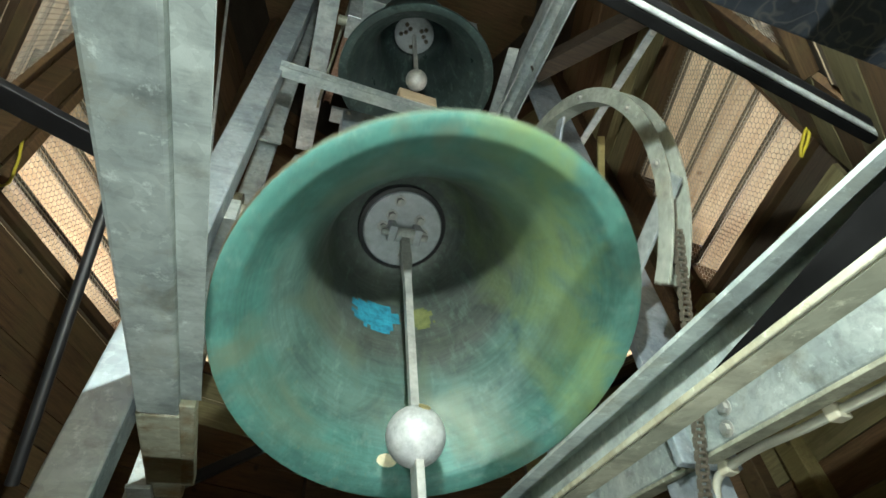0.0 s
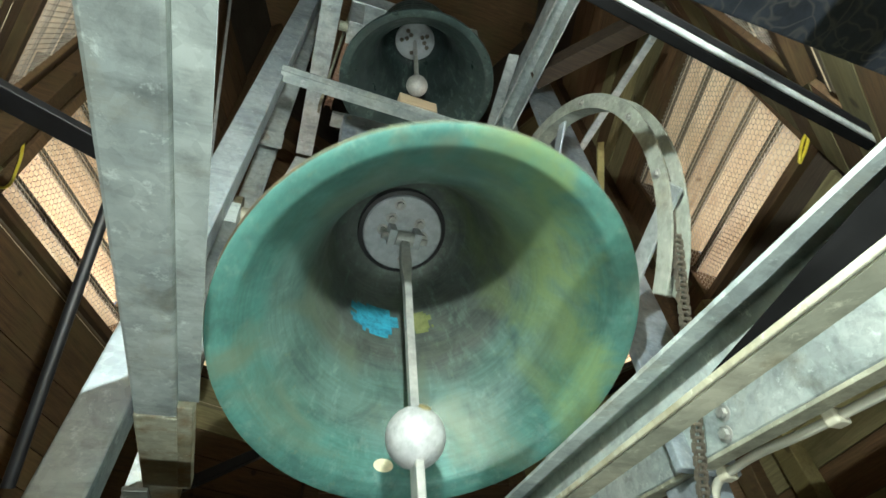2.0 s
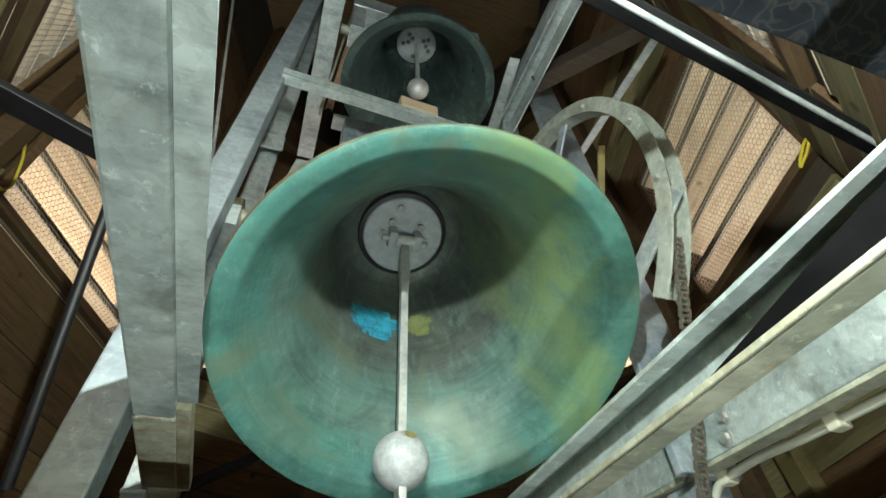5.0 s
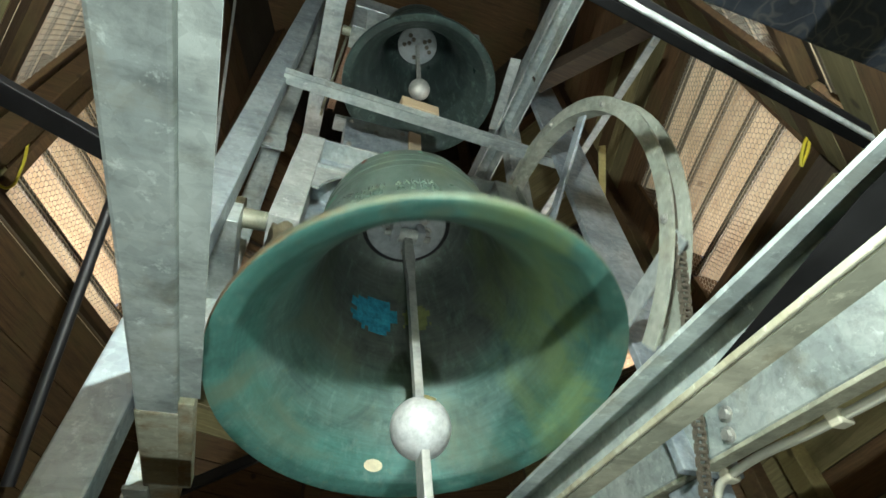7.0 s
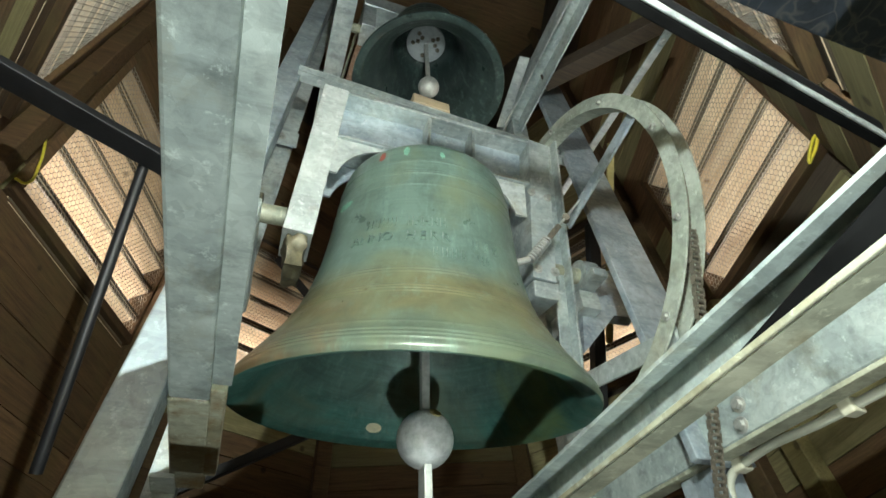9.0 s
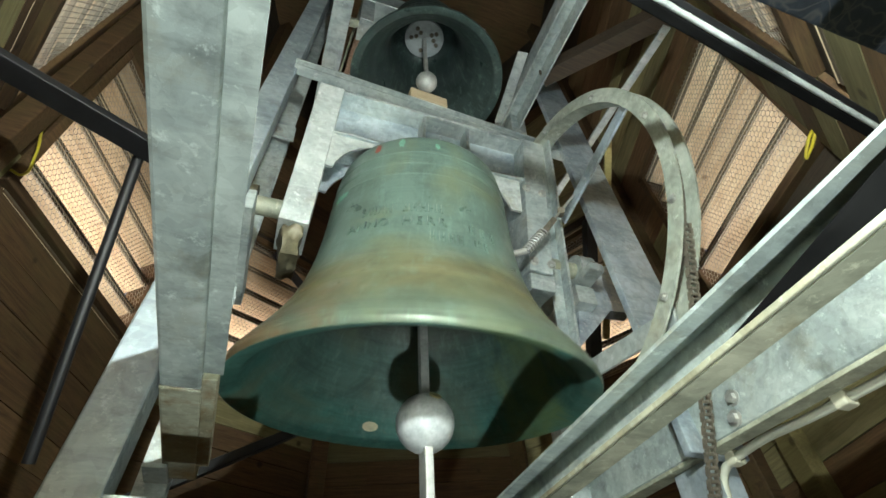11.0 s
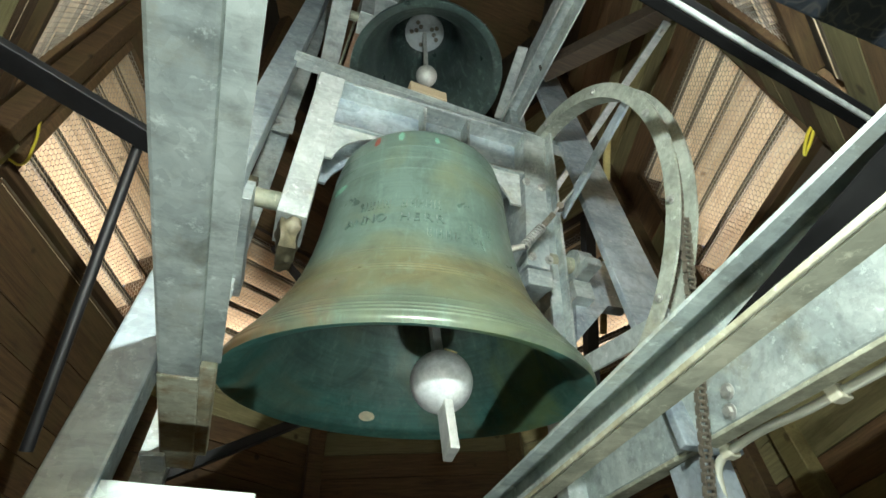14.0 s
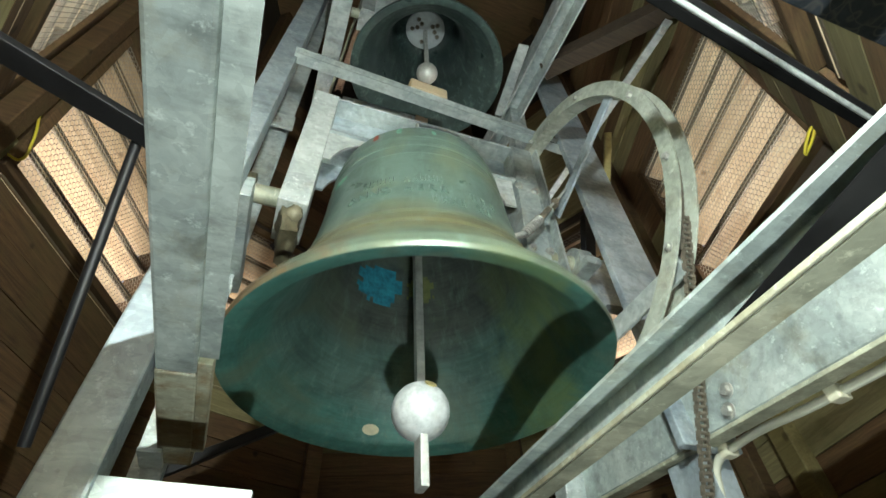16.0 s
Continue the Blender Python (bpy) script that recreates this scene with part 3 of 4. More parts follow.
def spandrel(side, y):
    pts = []
    cz = -0.02
    for k in range(13):
        a = radians(22 + (80 - 22) * k / 12)
        pts.append((side * 0.398 * math.cos(a) ** 0.6, cz + 0.382 * math.sin(a) ** 0.6))
    pts += [(pts[-1][0], 0.364), (side * 0.43, 0.364), (side * 0.43, pts[0][1])]
    bm = bmesh.new()
    a = [bm.verts.new((x, y, z)) for x, z in pts]
    b = [bm.verts.new((x, y + 0.012, z)) for x, z in pts]
    k = len(pts)
    for j in range(k):
        bm.faces.new((a[j], a[(j + 1) % k], b[(j + 1) % k], b[j]))
    bm.faces.new(a[::-1])
    bm.faces.new(b)
    bmesh.ops.recalc_face_normals(bm, faces=bm.faces)
    return bm


for s in (-1, 1):
    for y, mt in ((-0.085, STEEL_PALE), (0.075, STEEL_BLUE)):
        part("arch_plate", spandrel(s, y), mt, head)
part("hanger_block", box((-0.115, -0.07, 0.298), (0.115, 0.07, 0.362), None, 0.006), STEEL_RUST, head)
for s in (-1, 1):
    part("hanger_bolt", rod_between((s * 0.16, 0.0, 0.20), (s * 0.16, 0.0, 0.40), 0.015), BOLT, head)
for x, y, z in ((0.448, -0.107, 0.31), (0.448, -0.107, -0.07), (0.525, -0.107, 0.30), (0.525, -0.107, -0.07)):
    part("bolt", hexbolt((x, y, z), (0, -1, 0), 0.013, 0.012), BOLT, head)
for x0, x1 in ((-0.66, -0.50), (0.50, 0.72)):
    smooth(part("axle_stub", rod_between((x0, 0, 0), (x1, 0, 0), 0.036, 24), STEEL_WARM, bell))
cake = cuboid(bmesh.new(), (-0.512, -0.085, -0.235), (-0.438, 0.085, -0.110))
bmesh.ops.subdivide_edges(cake, edges=cake.edges[:], cuts=7, use_grid_fill=True)
for v in cake.verts:
    lump = noise.noise(v.co * 28.0) * 0.020 + noise.noise(v.co * 70.0) * 0.008
    v.co += Vector((v.co.x + 0.475, v.co.y, 0.6 * (v.co.z + 0.17))).normalized() * lump
    if v.co.z < -0.17:
        v.co.x = -0.470 + (v.co.x + 0.470) * 0.75
smooth(part("end_plate", cake, GREASE, bell, "grease-caked lower end of the arm"), 60)
part("end_plate", box((0.43, -0.10, -0.190), (0.54, 0.15, -0.118), None, 0.006), STEEL, bell)

# half wheel that carries the drive chain
WX, WR = 0.625, 0.745


def arc_rim(a0, a1, steps, prof):
    """The rim's section (x, radius) swept from angle a0 to a1 about the axle; the angle runs from the top towards -y."""
    bm = bmesh.new()
    rings = []
    for k in range(steps + 1):
        a = radians(a0 + (a1 - a0) * k / steps)
        rings.append([bm.verts.new((x, -math.sin(a) * r, math.cos(a) * r)) for x, r in prof])
    q = len(prof)
    for u, v in zip(rings, rings[1:]):
        for j in range(q):
            bm.faces.new((u[j], u[(j + 1) % q], v[(j + 1) % q], v[j]))
    bm.faces.new(rings[0])
    bm.faces.new(rings[-1][::-1])
    bmesh.ops.recalc_face_normals(bm, faces=bm.faces)
    return bm


wheel = smooth(part("wheel_rim", arc_rim(-6, 158, 72, [(WX - 0.035, WR - 0.045), (WX + 0.035, WR - 0.045), (WX + 0.035, WR + 0.012), (WX + 0.027, WR + 0.012),
               (WX + 0.027, WR - 0.036), (WX - 0.027, WR - 0.036), (WX - 0.027, WR + 0.012), (WX - 0.035, WR + 0.012)]), WHEEL, bell, "grey-olive steel half wheel with a chain groove"), 30)
part("spoke", bar((WX, -0.05, 0.725), (WX, -0.045, -0.53), 0.055, 0.012, (1, 0, 0)), STEEL, wheel)
part("spoke_flange", bar((WX - 0.03, -0.022, 0.70), (WX - 0.03, -0.018, -0.52), 0.012, 0.05, (1, 0, 0)), STEEL, wheel)
part("spoke", bar((WX, -0.09, 0.19), (WX, -0.60, 0.385), 0.055, 0.012, (1, 0, 0)), STEEL_BLUE, wheel)
part("spoke", bar((WX, 0.10, -0.50), (WX, -0.56, -0.50), 0.07, 0.012, (1, 0, 0)), STEEL, wheel)
for a in (8, 40, 74, 104, 128):
    ra = radians(a)
    part("rim_bolt", hexbolt((WX - 0.036, -math.sin(ra) * (WR - 0.02), math.cos(ra) * (WR - 0.02)), (-1, 0, 0), 0.010, 0.010), BOLT, wheel)

def chain_links(points, width, mat, parent, name):
    """A roller chain laid along the points: side plates and rollers, link by link."""
    bm = bmesh.new()
    for k, (p, q) in enumerate(zip(points, points[1:])):
        m, ln = along(p, q, (0, -1, 0.3))
        o = width * (0.5 if k % 2 else 0.36)
        for s in (-1, 1):
            cuboid(bm, (-0.004, s * o - 0.0012, -0.007), (ln + 0.004, s * o + 0.0012, 0.007), m)
        bmesh.ops.create_cone(bm, cap_ends=True, segments=8, radius1=0.005, radius2=0.005, depth=width, matrix=m @ Matrix.Rotation(radians(90), 4, "X"))
    return part(name, bm, mat, parent, "", "stuff")


rimpts = []
for k in range(92):
    ra = radians(62 + k)
    rimpts.append(Vector((WX, -math.sin(ra) * (WR - 0.026), math.cos(ra) * (WR - 0.026))))
chain_links(rimpts, 0.020, CHAIN, bell, "rim_chain")

# sprung hammer link beside the waist
def coil(a, b, r, turns, wire):
    pts = []
    m, ln = along(a, b, (0, -1, 0))
    for k in range(turns * 8 + 1):
        t = k / (turns * 8)
        an = 2 * math.pi * k / 8
        pts.append(m @ Vector((ln * t, r * math.cos(an), r * math.sin(an))))
    return pts


sp_a, sp_b = Vector((0.372, -0.18, -0.085)), Vector((0.463, -0.18, 0.030))
spring = tube_curve("spring", coil(sp_a, sp_b, 0.017, 9, 0.003), 0.0038, BOLT, bell, "steel coil spring")
part("spring_rod", rod_between(sp_b, (0.72, -0.215, 0.385), 0.0055), BOLT, bell)
part("spring_eye", rod_between((0.315, -0.165, -0.105), (0.372, -0.18, -0.085), 0.013), BOLT, bell, "bright steel eye bolt")
part("turnbuckle", bar((0.462, -0.18, 0.028), (0.515, -0.184, 0.100), 0.024, 0.024), CHAIN, bell)
part("spring_ring", rod_between((0.545, -0.20, 0.145), (0.56, -0.17, 0.150), 0.016, 16), CHAIN, bell)

# clapper, swinging on the pin under the crown plate
PIVOT = 0.10
rod = bmesh.new()
for (z0, w0, d0), (z1, w1, d1) in zip([(0.02, 0.030, 0.022), (-0.16, 0.040, 0.030), (-0.27, 0.026, 0.030)], [(-0.16, 0.040, 0.030), (-0.27, 0.026, 0.030), (-0.80, 0.026, 0.026)]):
    a = [rod.verts.new((x * w0 / 2, y * d0 / 2, z0)) for x, y in ((-1, -1), (1, -1), (1, 1), (-1, 1))]
    b = [rod.verts.new((x * w1 / 2, y * d1 / 2, z1)) for x, y in ((-1, -1), (1, -1), (1, 1), (-1, 1))]
    for j in range(4):
        rod.faces.new((a[j], a[(j + 1) % 4], b[(j + 1) % 4], b[j]))
    rod.faces.new(a[::-1])
    rod.faces.new(b)
bmesh.ops.recalc_face_normals(rod, faces=rod.faces)
clapper = part("clapper", rod, ROD, bell, "flat iron clapper with a round ball")
clapper.matrix_basis = pose(0, 0, PIVOT)
bm = bmesh.new()
bmesh.ops.create_uvsphere(bm, u_segments=40, v_segments=24, radius=0.086, matrix=pose(0, 0, -0.87))
smooth(part("clapper_ball", bm, BALL, clapper, "dull grey cast-iron ball"))
bm = bmesh.new()
bmesh.ops.create_cone(bm, cap_ends=True, segments=16, radius1=0.017, radius2=0.019, depth=0.006, matrix=Matrix.Translation((0.012, -0.062, -0.812)) @ Vector((0.14, -0.72, 0.68)).to_track_quat("Z", "Y").to_matrix().to_4x4())
part("ball_plug", bm, BRASS, clapper)
part("clapper_tail", box((-0.012, -0.030, -1.09), (0.012, 0.030, -0.94), None, 0.003), ROD, clapper)
part("clapper_eye", rod_between((-0.036, 0, 0), (0.036, 0, 0), 0.030, 20), ROD, clapper)

# ---- the upper bell, at rest ----
upper = thing("upper_bell", Matrix.Translation((0.07, 0.005, 1.712)), "small dark bronze bell hanging still above the large one", "church bell")
K = 0.71
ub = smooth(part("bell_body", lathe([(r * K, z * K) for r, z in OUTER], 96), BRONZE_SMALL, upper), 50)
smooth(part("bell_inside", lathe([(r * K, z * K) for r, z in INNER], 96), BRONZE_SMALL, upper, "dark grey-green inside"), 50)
up_plate = smooth(part("crown_plate", lathe([(0, 0.082), (0.120, 0.082), (0.123, 0.085), (0.123, 0.10), (0, 0.10)], 40), PLATE, upper, "round pale steel plate with bolts"))
for x, y in ((-0.055, -0.005), (0.058, -0.01), (-0.035, -0.035), (0.036, -0.040), (-0.082, 0.012), (0.082, 0.015), (-0.06, -0.055), (0.062, -0.055), (0.0, 0.075)):
    part("bolt", hexbolt((x, y, 0.082), (0, 0, -1), 0.009, 0.014), CHAIN, up_plate)
part("clapper_rod", bar((0, 0, 0.08), (0, 0, -0.42), 0.022, 0.022, (0, 1, 0)), ROD, upper)
bm = bmesh.new()
bmesh.ops.create_uvsphere(bm, u_segments=28, v_segments=18, radius=0.060, matrix=pose(0, 0, -0.45))
smooth(part("clapper_ball", bm, ROD, upper, "pale rusty ball"))
uh = part("headstock", box((-0.42, -0.08, 0.215), (0.42, 0.08, 0.36), None, 0.005), STEEL, upper)
for s in (-1, 1):
    part("arm", box((s * 0.38 - 0.04, -0.07, -0.06), (s * 0.38 + 0.04, 0.07, 0.36), None, 0.004), STEEL, upper)
    part("axle_stub", rod_between((s * 0.36, 0, 0), (s * 0.47, 0, 0), 0.028, 16), STEEL_WARM, upper)

# ---- the steel bell frame ----
frame_ob = thing("belfry_trestle", pose(0, 0, 0), "galvanised steel bell trestle of channels and box sections", "bell trestle")
part("sill_beam", bar((-0.608, -2.2, -0.832), (-0.6285, -0.285, -0.832), 0.082, 0.096, (0, 0, 1), 0.007), STEEL_DULL, frame_ob, "pale galvanised steel sill beam")
part("sill_end", bar((-0.6285, -0.284, -0.833), (-0.636, 0.25, -0.833), 0.087, 0.098, (0, 0, 1), 0.006), STEEL_RUST, frame_ob, "rust-stained end of the sill beam")
part("sill_flange", bar((-0.5455, -2.2, -0.866), (-0.5705, -0.34, -0.866), 0.044, 0.003, (0, 0, 1), 0.0008), STEEL_DULL, frame_ob)
part("sill_flange_end", bar((-0.5716, -0.339, -0.866), (-0.578, 0.14, -0.866), 0.031, 0.032, (0, 0, 1), 0.003), STEEL_RUST, frame_ob)
part("gusset", box((-0.72, 0.12, -0.90), (-0.66, 0.24, -0.888), None, 0.002), STEEL, frame_ob)
part("near_channel", channel((0.2367, -0.06, -1.003), (0.1454, -1.45, -1.003), 0.053, 0.094, 0.008, (0, 0, 1), -1), STEEL_DULL, frame_ob, "yellowed steel channel with a worn bright edge")
part("near_channel_stub", channel((0.2669, 0.40, -1.003), (0.2368, -0.0585, -1.003), 0.053, 0.094, 0.008, (0, 0, 1), -1), STEEL_DULL, frame_ob)
# black wedge added in place of the shadow on the channel's web
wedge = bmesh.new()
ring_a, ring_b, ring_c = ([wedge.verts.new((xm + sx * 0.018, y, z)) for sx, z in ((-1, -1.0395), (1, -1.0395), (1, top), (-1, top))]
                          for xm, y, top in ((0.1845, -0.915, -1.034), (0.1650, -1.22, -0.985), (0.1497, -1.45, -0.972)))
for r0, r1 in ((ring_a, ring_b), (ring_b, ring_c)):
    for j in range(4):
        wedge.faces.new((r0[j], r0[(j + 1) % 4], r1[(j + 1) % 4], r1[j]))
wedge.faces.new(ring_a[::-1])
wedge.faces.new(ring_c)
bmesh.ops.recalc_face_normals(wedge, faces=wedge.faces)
part("packing_strip", wedge, SHADE_BLACK, frame_ob, "black wedge standing in for a shadow in the channel's hollow")
part("channel_underside", bar((0.2685, 0.41, -1.0525), (0.1464, -1.45, -1.0525), 0.050, 0.003, (0, 0, 1), 0.0005), STEEL_WARM, frame_ob, "beige stained underside of the channel")
part("channel_edge", bar((0.2405, 0.41, -1.046), (0.1184, -1.45, -1.046), 0.005, 0.011, (0, 0, 1), 0.002), STEEL_RUST, frame_ob, "bright chipped edge of the channel")
part("sill_beam", bar((0.79, -1.9, -0.78), (0.79, 0.5, -0.78), 0.075, 0.20, (0, 0, 1), 0.006), STEEL_DULL, frame_ob, "bluish galvanised sill beam")
part("sill_lip", bar((0.775, -1.9, -0.888), (0.775, 0.5, -0.888), 0.06, 0.012, (0, 0, 1), 0.002), STEEL_WARM, frame_ob)
part("leg", bar((-0.769, -0.359, -1.80), (-0.585, 0.01, 1.95), 0.095, 0.095, (0, 1, 0), 0.006), STEEL_LEG, frame_ob, "bluish box-section leg")
part("leg", channel((-0.72, 0.34, -1.1), (-0.53, 0.24, 2.7), 0.085, 0.06, 0.008, (0, 1, 0)), STEEL, frame_ob)
part("leg", bar((0.795, -0.265, -0.90), (0.885, -0.02, 1.7), 0.21, 0.03, (0, 1, 0), 0.004), STEEL_BLUE, frame_ob, "broad bluish plate leg")
part("leg", bar((0.72, 0.36, -0.90), (0.72, 0.16, 1.5), 0.10, 0.08, (0, 1, 0), 0.004), STEEL, frame_ob)
part("upper_beam", channel((0.67, -1.25, 1.36), (0.67, 0.75, 1.36), 0.12, 0.12, 0.009, (1, 0, 0), -1), STEEL, frame_ob)
part("upper_beam", channel((-0.46, -0.75, 1.42), (-0.46, 0.75, 1.42), 0.085, 0.10, 0.009, (1, 0, 0), 1), STEEL, frame_ob)
part("cross_bar", channel((-0.61, -0.15, 0.765), (0.80, -0.08, 0.765), 0.05, 0.055, 0.006, (0, 0, 1), -1), STEEL, frame_ob)
part("lower_cross_bar", bar((-0.70, -0.29, -1.135), (-0.43, -0.29, -1.142), 0.07, 0.06), STEEL_DULL, frame_ob)
part("leg_bracket", box((-0.70, 0.20, 0.70), (-0.56, 0.215, 0.80), None, 0.002), STEEL, frame_ob)
part("bolt", hexbolt((-0.64, 0.20, 0.745), (0, -1, 0), 0.016, 0.012), BOLT, frame_ob)
for s, x in ((-1, -0.655), (1, 0.735)):
    bm = box((x - 0.035, -0.11, -0.075), (x + 0.035, 0.11, -0.035), None, 0.006)
    bmesh.ops.create_cone(bm, cap_ends=True, segments=28, radius1=0.072, radius2=0.072, depth=0.07, matrix=Matrix.Translation((x, 0, 0)) @ Matrix.Rotation(radians(90), 4, "Y"))
    br = part("bearing", bm, GREASE if s < 0 else STEEL, frame_ob, "greasy pillow-block bearing")
    for y in (-0.09, 0.09):
        part("bolt", hexbolt((x, y, -0.035), (0, 0, 1), 0.014, 0.014), BOLT, br)
    part("bearing_beam", bar((x, -0.14 if s < 0 else 0.0, -0.12), (x, 0.40, -0.12), 0.09, 0.09), STEEL, frame_ob)
gm = Matrix(((0, 1, 0, 0), (1, 0, 0, 0.06), (0, 0, 1, 0), (0, 0, 0, 1)))
part("motor_bracket", extrude_profile(bmesh.new(), [(0.68, -0.35), (0.767, 0.048), (0.806, 0.089), (0.983, 0.155), (1.05, 0.146), (1.00, -0.124), (0.89, -0.13)], gm, 0.06), STEEL_BLUE, frame_ob, "bluish gusset with a slanting lower edge")
# rod placed at a chosen depth to fit the camera's view
part("tie_rod", rod_between((-0.80, 0.30, 0.25), (-1.27, 0.30, 3.3), 0.0085), STEEL_PALE, frame_ob, "thin pale steel rod")
part("thin_strut", bar((1.0, -0.78, 0.955), (1.0, 0.45, 0.955), 0.042, 0.012), STEEL, frame_ob)
part("bolt", hexbolt((1.0, -0.73, 0.949), (0, 0, -1), 0.012, 0.010), BOLT, frame_ob)

part("bolt", hexbolt((0.7525, -0.43, -0.80), (-1, 0, 0), 0.015, 0.012), BOLT, frame_ob)
part("bolt", hexbolt((0.7525, -0.41, -0.85), (-1, 0, 0), 0.015, 0.012), BOLT, frame_ob)
part("side_plate", bar((0.54, -0.30, 1.33), (0.60, 0.16, 1.33), 0.06, 0.012), STEEL, frame_ob)
part("foot_plate", box((0.77, -0.24, -1.12), (0.88, -0.10, -0.895), None, 0.004), STEEL_BLUE, frame_ob)
beam = part("timber_brace", bar((0.745, -0.16, 1.42), (1.36, -0.86, 1.42), 0.10, 0.10), BEAM_DARK, None, "dark old timber brace under the spire boards", "structure")
tagged(beam, "", "timber")

# ---- motor, chains, cables ----
motor = thing("bell_motor", pose(-0.10, 0.20, 0.97), "grey sheet-steel motor housing of the upper bell", "motor")
mb = part("housing", box((-0.19, 0.0, -0.14), (0.17, 0.13, 0.15), None, 0.006), STEEL_BLUE, motor)
for x, z in ((-0.16, 0.11), (0.13, 0.11), (-0.02, 0.06), (-0.16, -0.10)):
    part("bolt", hexbolt((x, 0.0, z), (0, -1, 0), 0.010, 0.009), BOLT, mb)
part("mount", box((-0.25, 0.02, 0.151), (0.22, 0.11, 0.175), None, 0.003), STEEL, motor)
strip = part("wood_strip", box((-0.035, -0.008, -0.16), (0.035, 0.016, 0.14), None, 0.003), BLOCK, None, "pale planed wooden strip below the cross bar")
strip.matrix_basis = pose(0.09, 0.17, 0.93, 0, 0, 4)
tagged(strip, "", "wood strip")
block = part("wood_block", box((-0.095, -0.035, 0), (0.095, 0.035, 0.075), None, 0.006), BLOCK, None, "pale wooden block lying on the steel cross bar")
block.matrix_basis = pose(0.02, -0.115, 0.794, 0, 0, 3)
tagged(block, "", "wood block")

ch = thing("drive_chain", pose(0, 0, 0), "rusty roller chain of the upper bell's drive", "chain")
pts = [Vector((-0.285, 0.10, 2.42)).lerp(Vector((-0.385, 0.10, 0.98)), k / 70) for k in range(71)]
chain_links(pts, 0.034, RUSTY, ch, "chain_run")
part("chain_guide", bar((-0.325, 0.125, 2.42), (-0.425, 0.125, 0.98), 0.012, 0.05, (0, 1, 0)), STEEL_RUST, ch)
ch2 = thing("hanging_chain", pose(0, 0, 0), "oily drive chain hanging from the half wheel", "chain")
pts = [Vector((0.628, -0.64, -0.36)).lerp(Vector((0.68, -0.22, -1.25)), k / 60) for k in range(61)]
chain_links(pts, 0.032, CHAIN, ch2, "chain_run")

conduit = thing("cable_conduit", pose(0, 0, 0), "grey plastic conduit clipped under the steel beam", "conduit")
tube_curve("pipe", [(0.83, -1.8, -0.905), (0.83, -1.2, -0.905), (0.83, -0.6, -0.905), (0.826, -0.32, -0.905), (0.815, -0.25, -0.93), (0.81, -0.23, -1.0), (0.81, -0.23, -1.4)], 0.0125, CONDUIT, conduit)
for y in (-0.65, -0.29, -1.1):
    part("pipe_clip", box((0.808, y - 0.018, -0.925), (0.852, y + 0.018, -0.886), None, 0.006), CLIP, conduit, "cream plastic clip")

rail = thing("steel_rail", pose(0, 0, 0), "shiny steel tube crossing below a dark corner", "rail")
smooth(part("tube", rod_between((-0.3, -1.202, -0.30), (0.99, -1.0524, -0.30), 0.0075, 16), STEEL_PALE, rail))
part("tube_strip", bar((-0.3, -1.2165, -0.297), (0.99, -1.0669, -0.297), 0.013, 0.014), BLACK, rail, "dark worn metal edge")
# black strip added where the corner behind the tube lies in shade
part("angle_iron", bar((-0.3, -1.1815, -0.300), (0.99, -1.0319, -0.300), 0.024, 0.012), SHADE_BLACK, rail, "black strip standing in for the shaded corner beside the tube")

felt = part("dark_board", box((0.02, -1.75, -0.62), (1.2, -1.264, -0.60), None, 0.004), FELT, None, "mottled blue-black board overhead")
tagged(felt, "", "board")

brace = part("black_brace", bar((-1.62, -0.48, 0.0), (-0.80, -0.06, 0.0), 0.085, 0.03, (0, 0, 1), 0.004), BLACK, None, "black painted steel brace running to the frame")
tagged(brace, "", "brace")
brace = part("black_brace", rod_between((-1.0, -0.12, 0.06), (-1.02, 0.30, -0.85), 0.017, 14), BLACK, None, "black round steel strut beside the louvres")
tagged(smooth(brace), "", "brace")
for a, b in (((-0.55, 1.35, 0.95), (-0.15, 1.05, 0.25)), ((-1.1, 1.25, -0.75), (0.05, 1.55, 0.02)), ((0.98, 0.10, 0.50), (1.0, 0.5, -0.45))):
    br = part("black_brace", bar(a, b, 0.06, 0.05), BLACK, None, "black steel diagonal behind the bell")
    tagged(br, "", "brace")

bat = part("yellow_batten", bar((0.95, -0.25, 0.75), (1.25, 0.55, 0.10), 0.035, 0.02), BATTEN, None, "thin yellow wooden batten behind the half wheel")
tagged(bat, "", "batten")

wr = wall_frame(-18)
cab = thing("yellow_cable", wr, "yellow electric cable looped beside the louvres", "cable")
tube_curve("cable", [(0.816, -0.06, -0.022), (0.734, -0.06, -0.069), (0.662, -0.06, -0.107), (0.623, -0.06, -0.116), (0.606, -0.06, -0.12)], 0.0065, YELLOW, cab)
tube_curve("cable", [(0.615, -0.07, -0.123), (0.655, -0.07, -0.096), (0.716, -0.07, -0.079), (0.778, -0.07, -0.107), (0.847, -0.07, -0.183), (0.89, -0.07, -0.274)], 0.0065, YELLOW, cab)
wl = wall_frame(162)
cab = thing("green_cable", wl, "yellow-green earth cable hanging at the corner", "cable")
tube_curve("cable", [(-0.62, -0.06, 0.40), (-0.60, -0.08, 0.22), (-0.52, -0.09, 0.05), (-0.50, -0.08, -0.04), (-0.54, -0.07, -0.06)], 0.0055, YELLOW, cab)

stud = part("wall_stud", box((-0.62, -0.09, -2.6), (-0.50, -0.022, -0.10), None, 0.006), BATTEN, None, "yellowish timber stud on the boarded wall", "structure")
stud.matrix_basis = wall_frame(-18) @ pose(0.20, 0, 0)
tagged(stud, "", "stud")


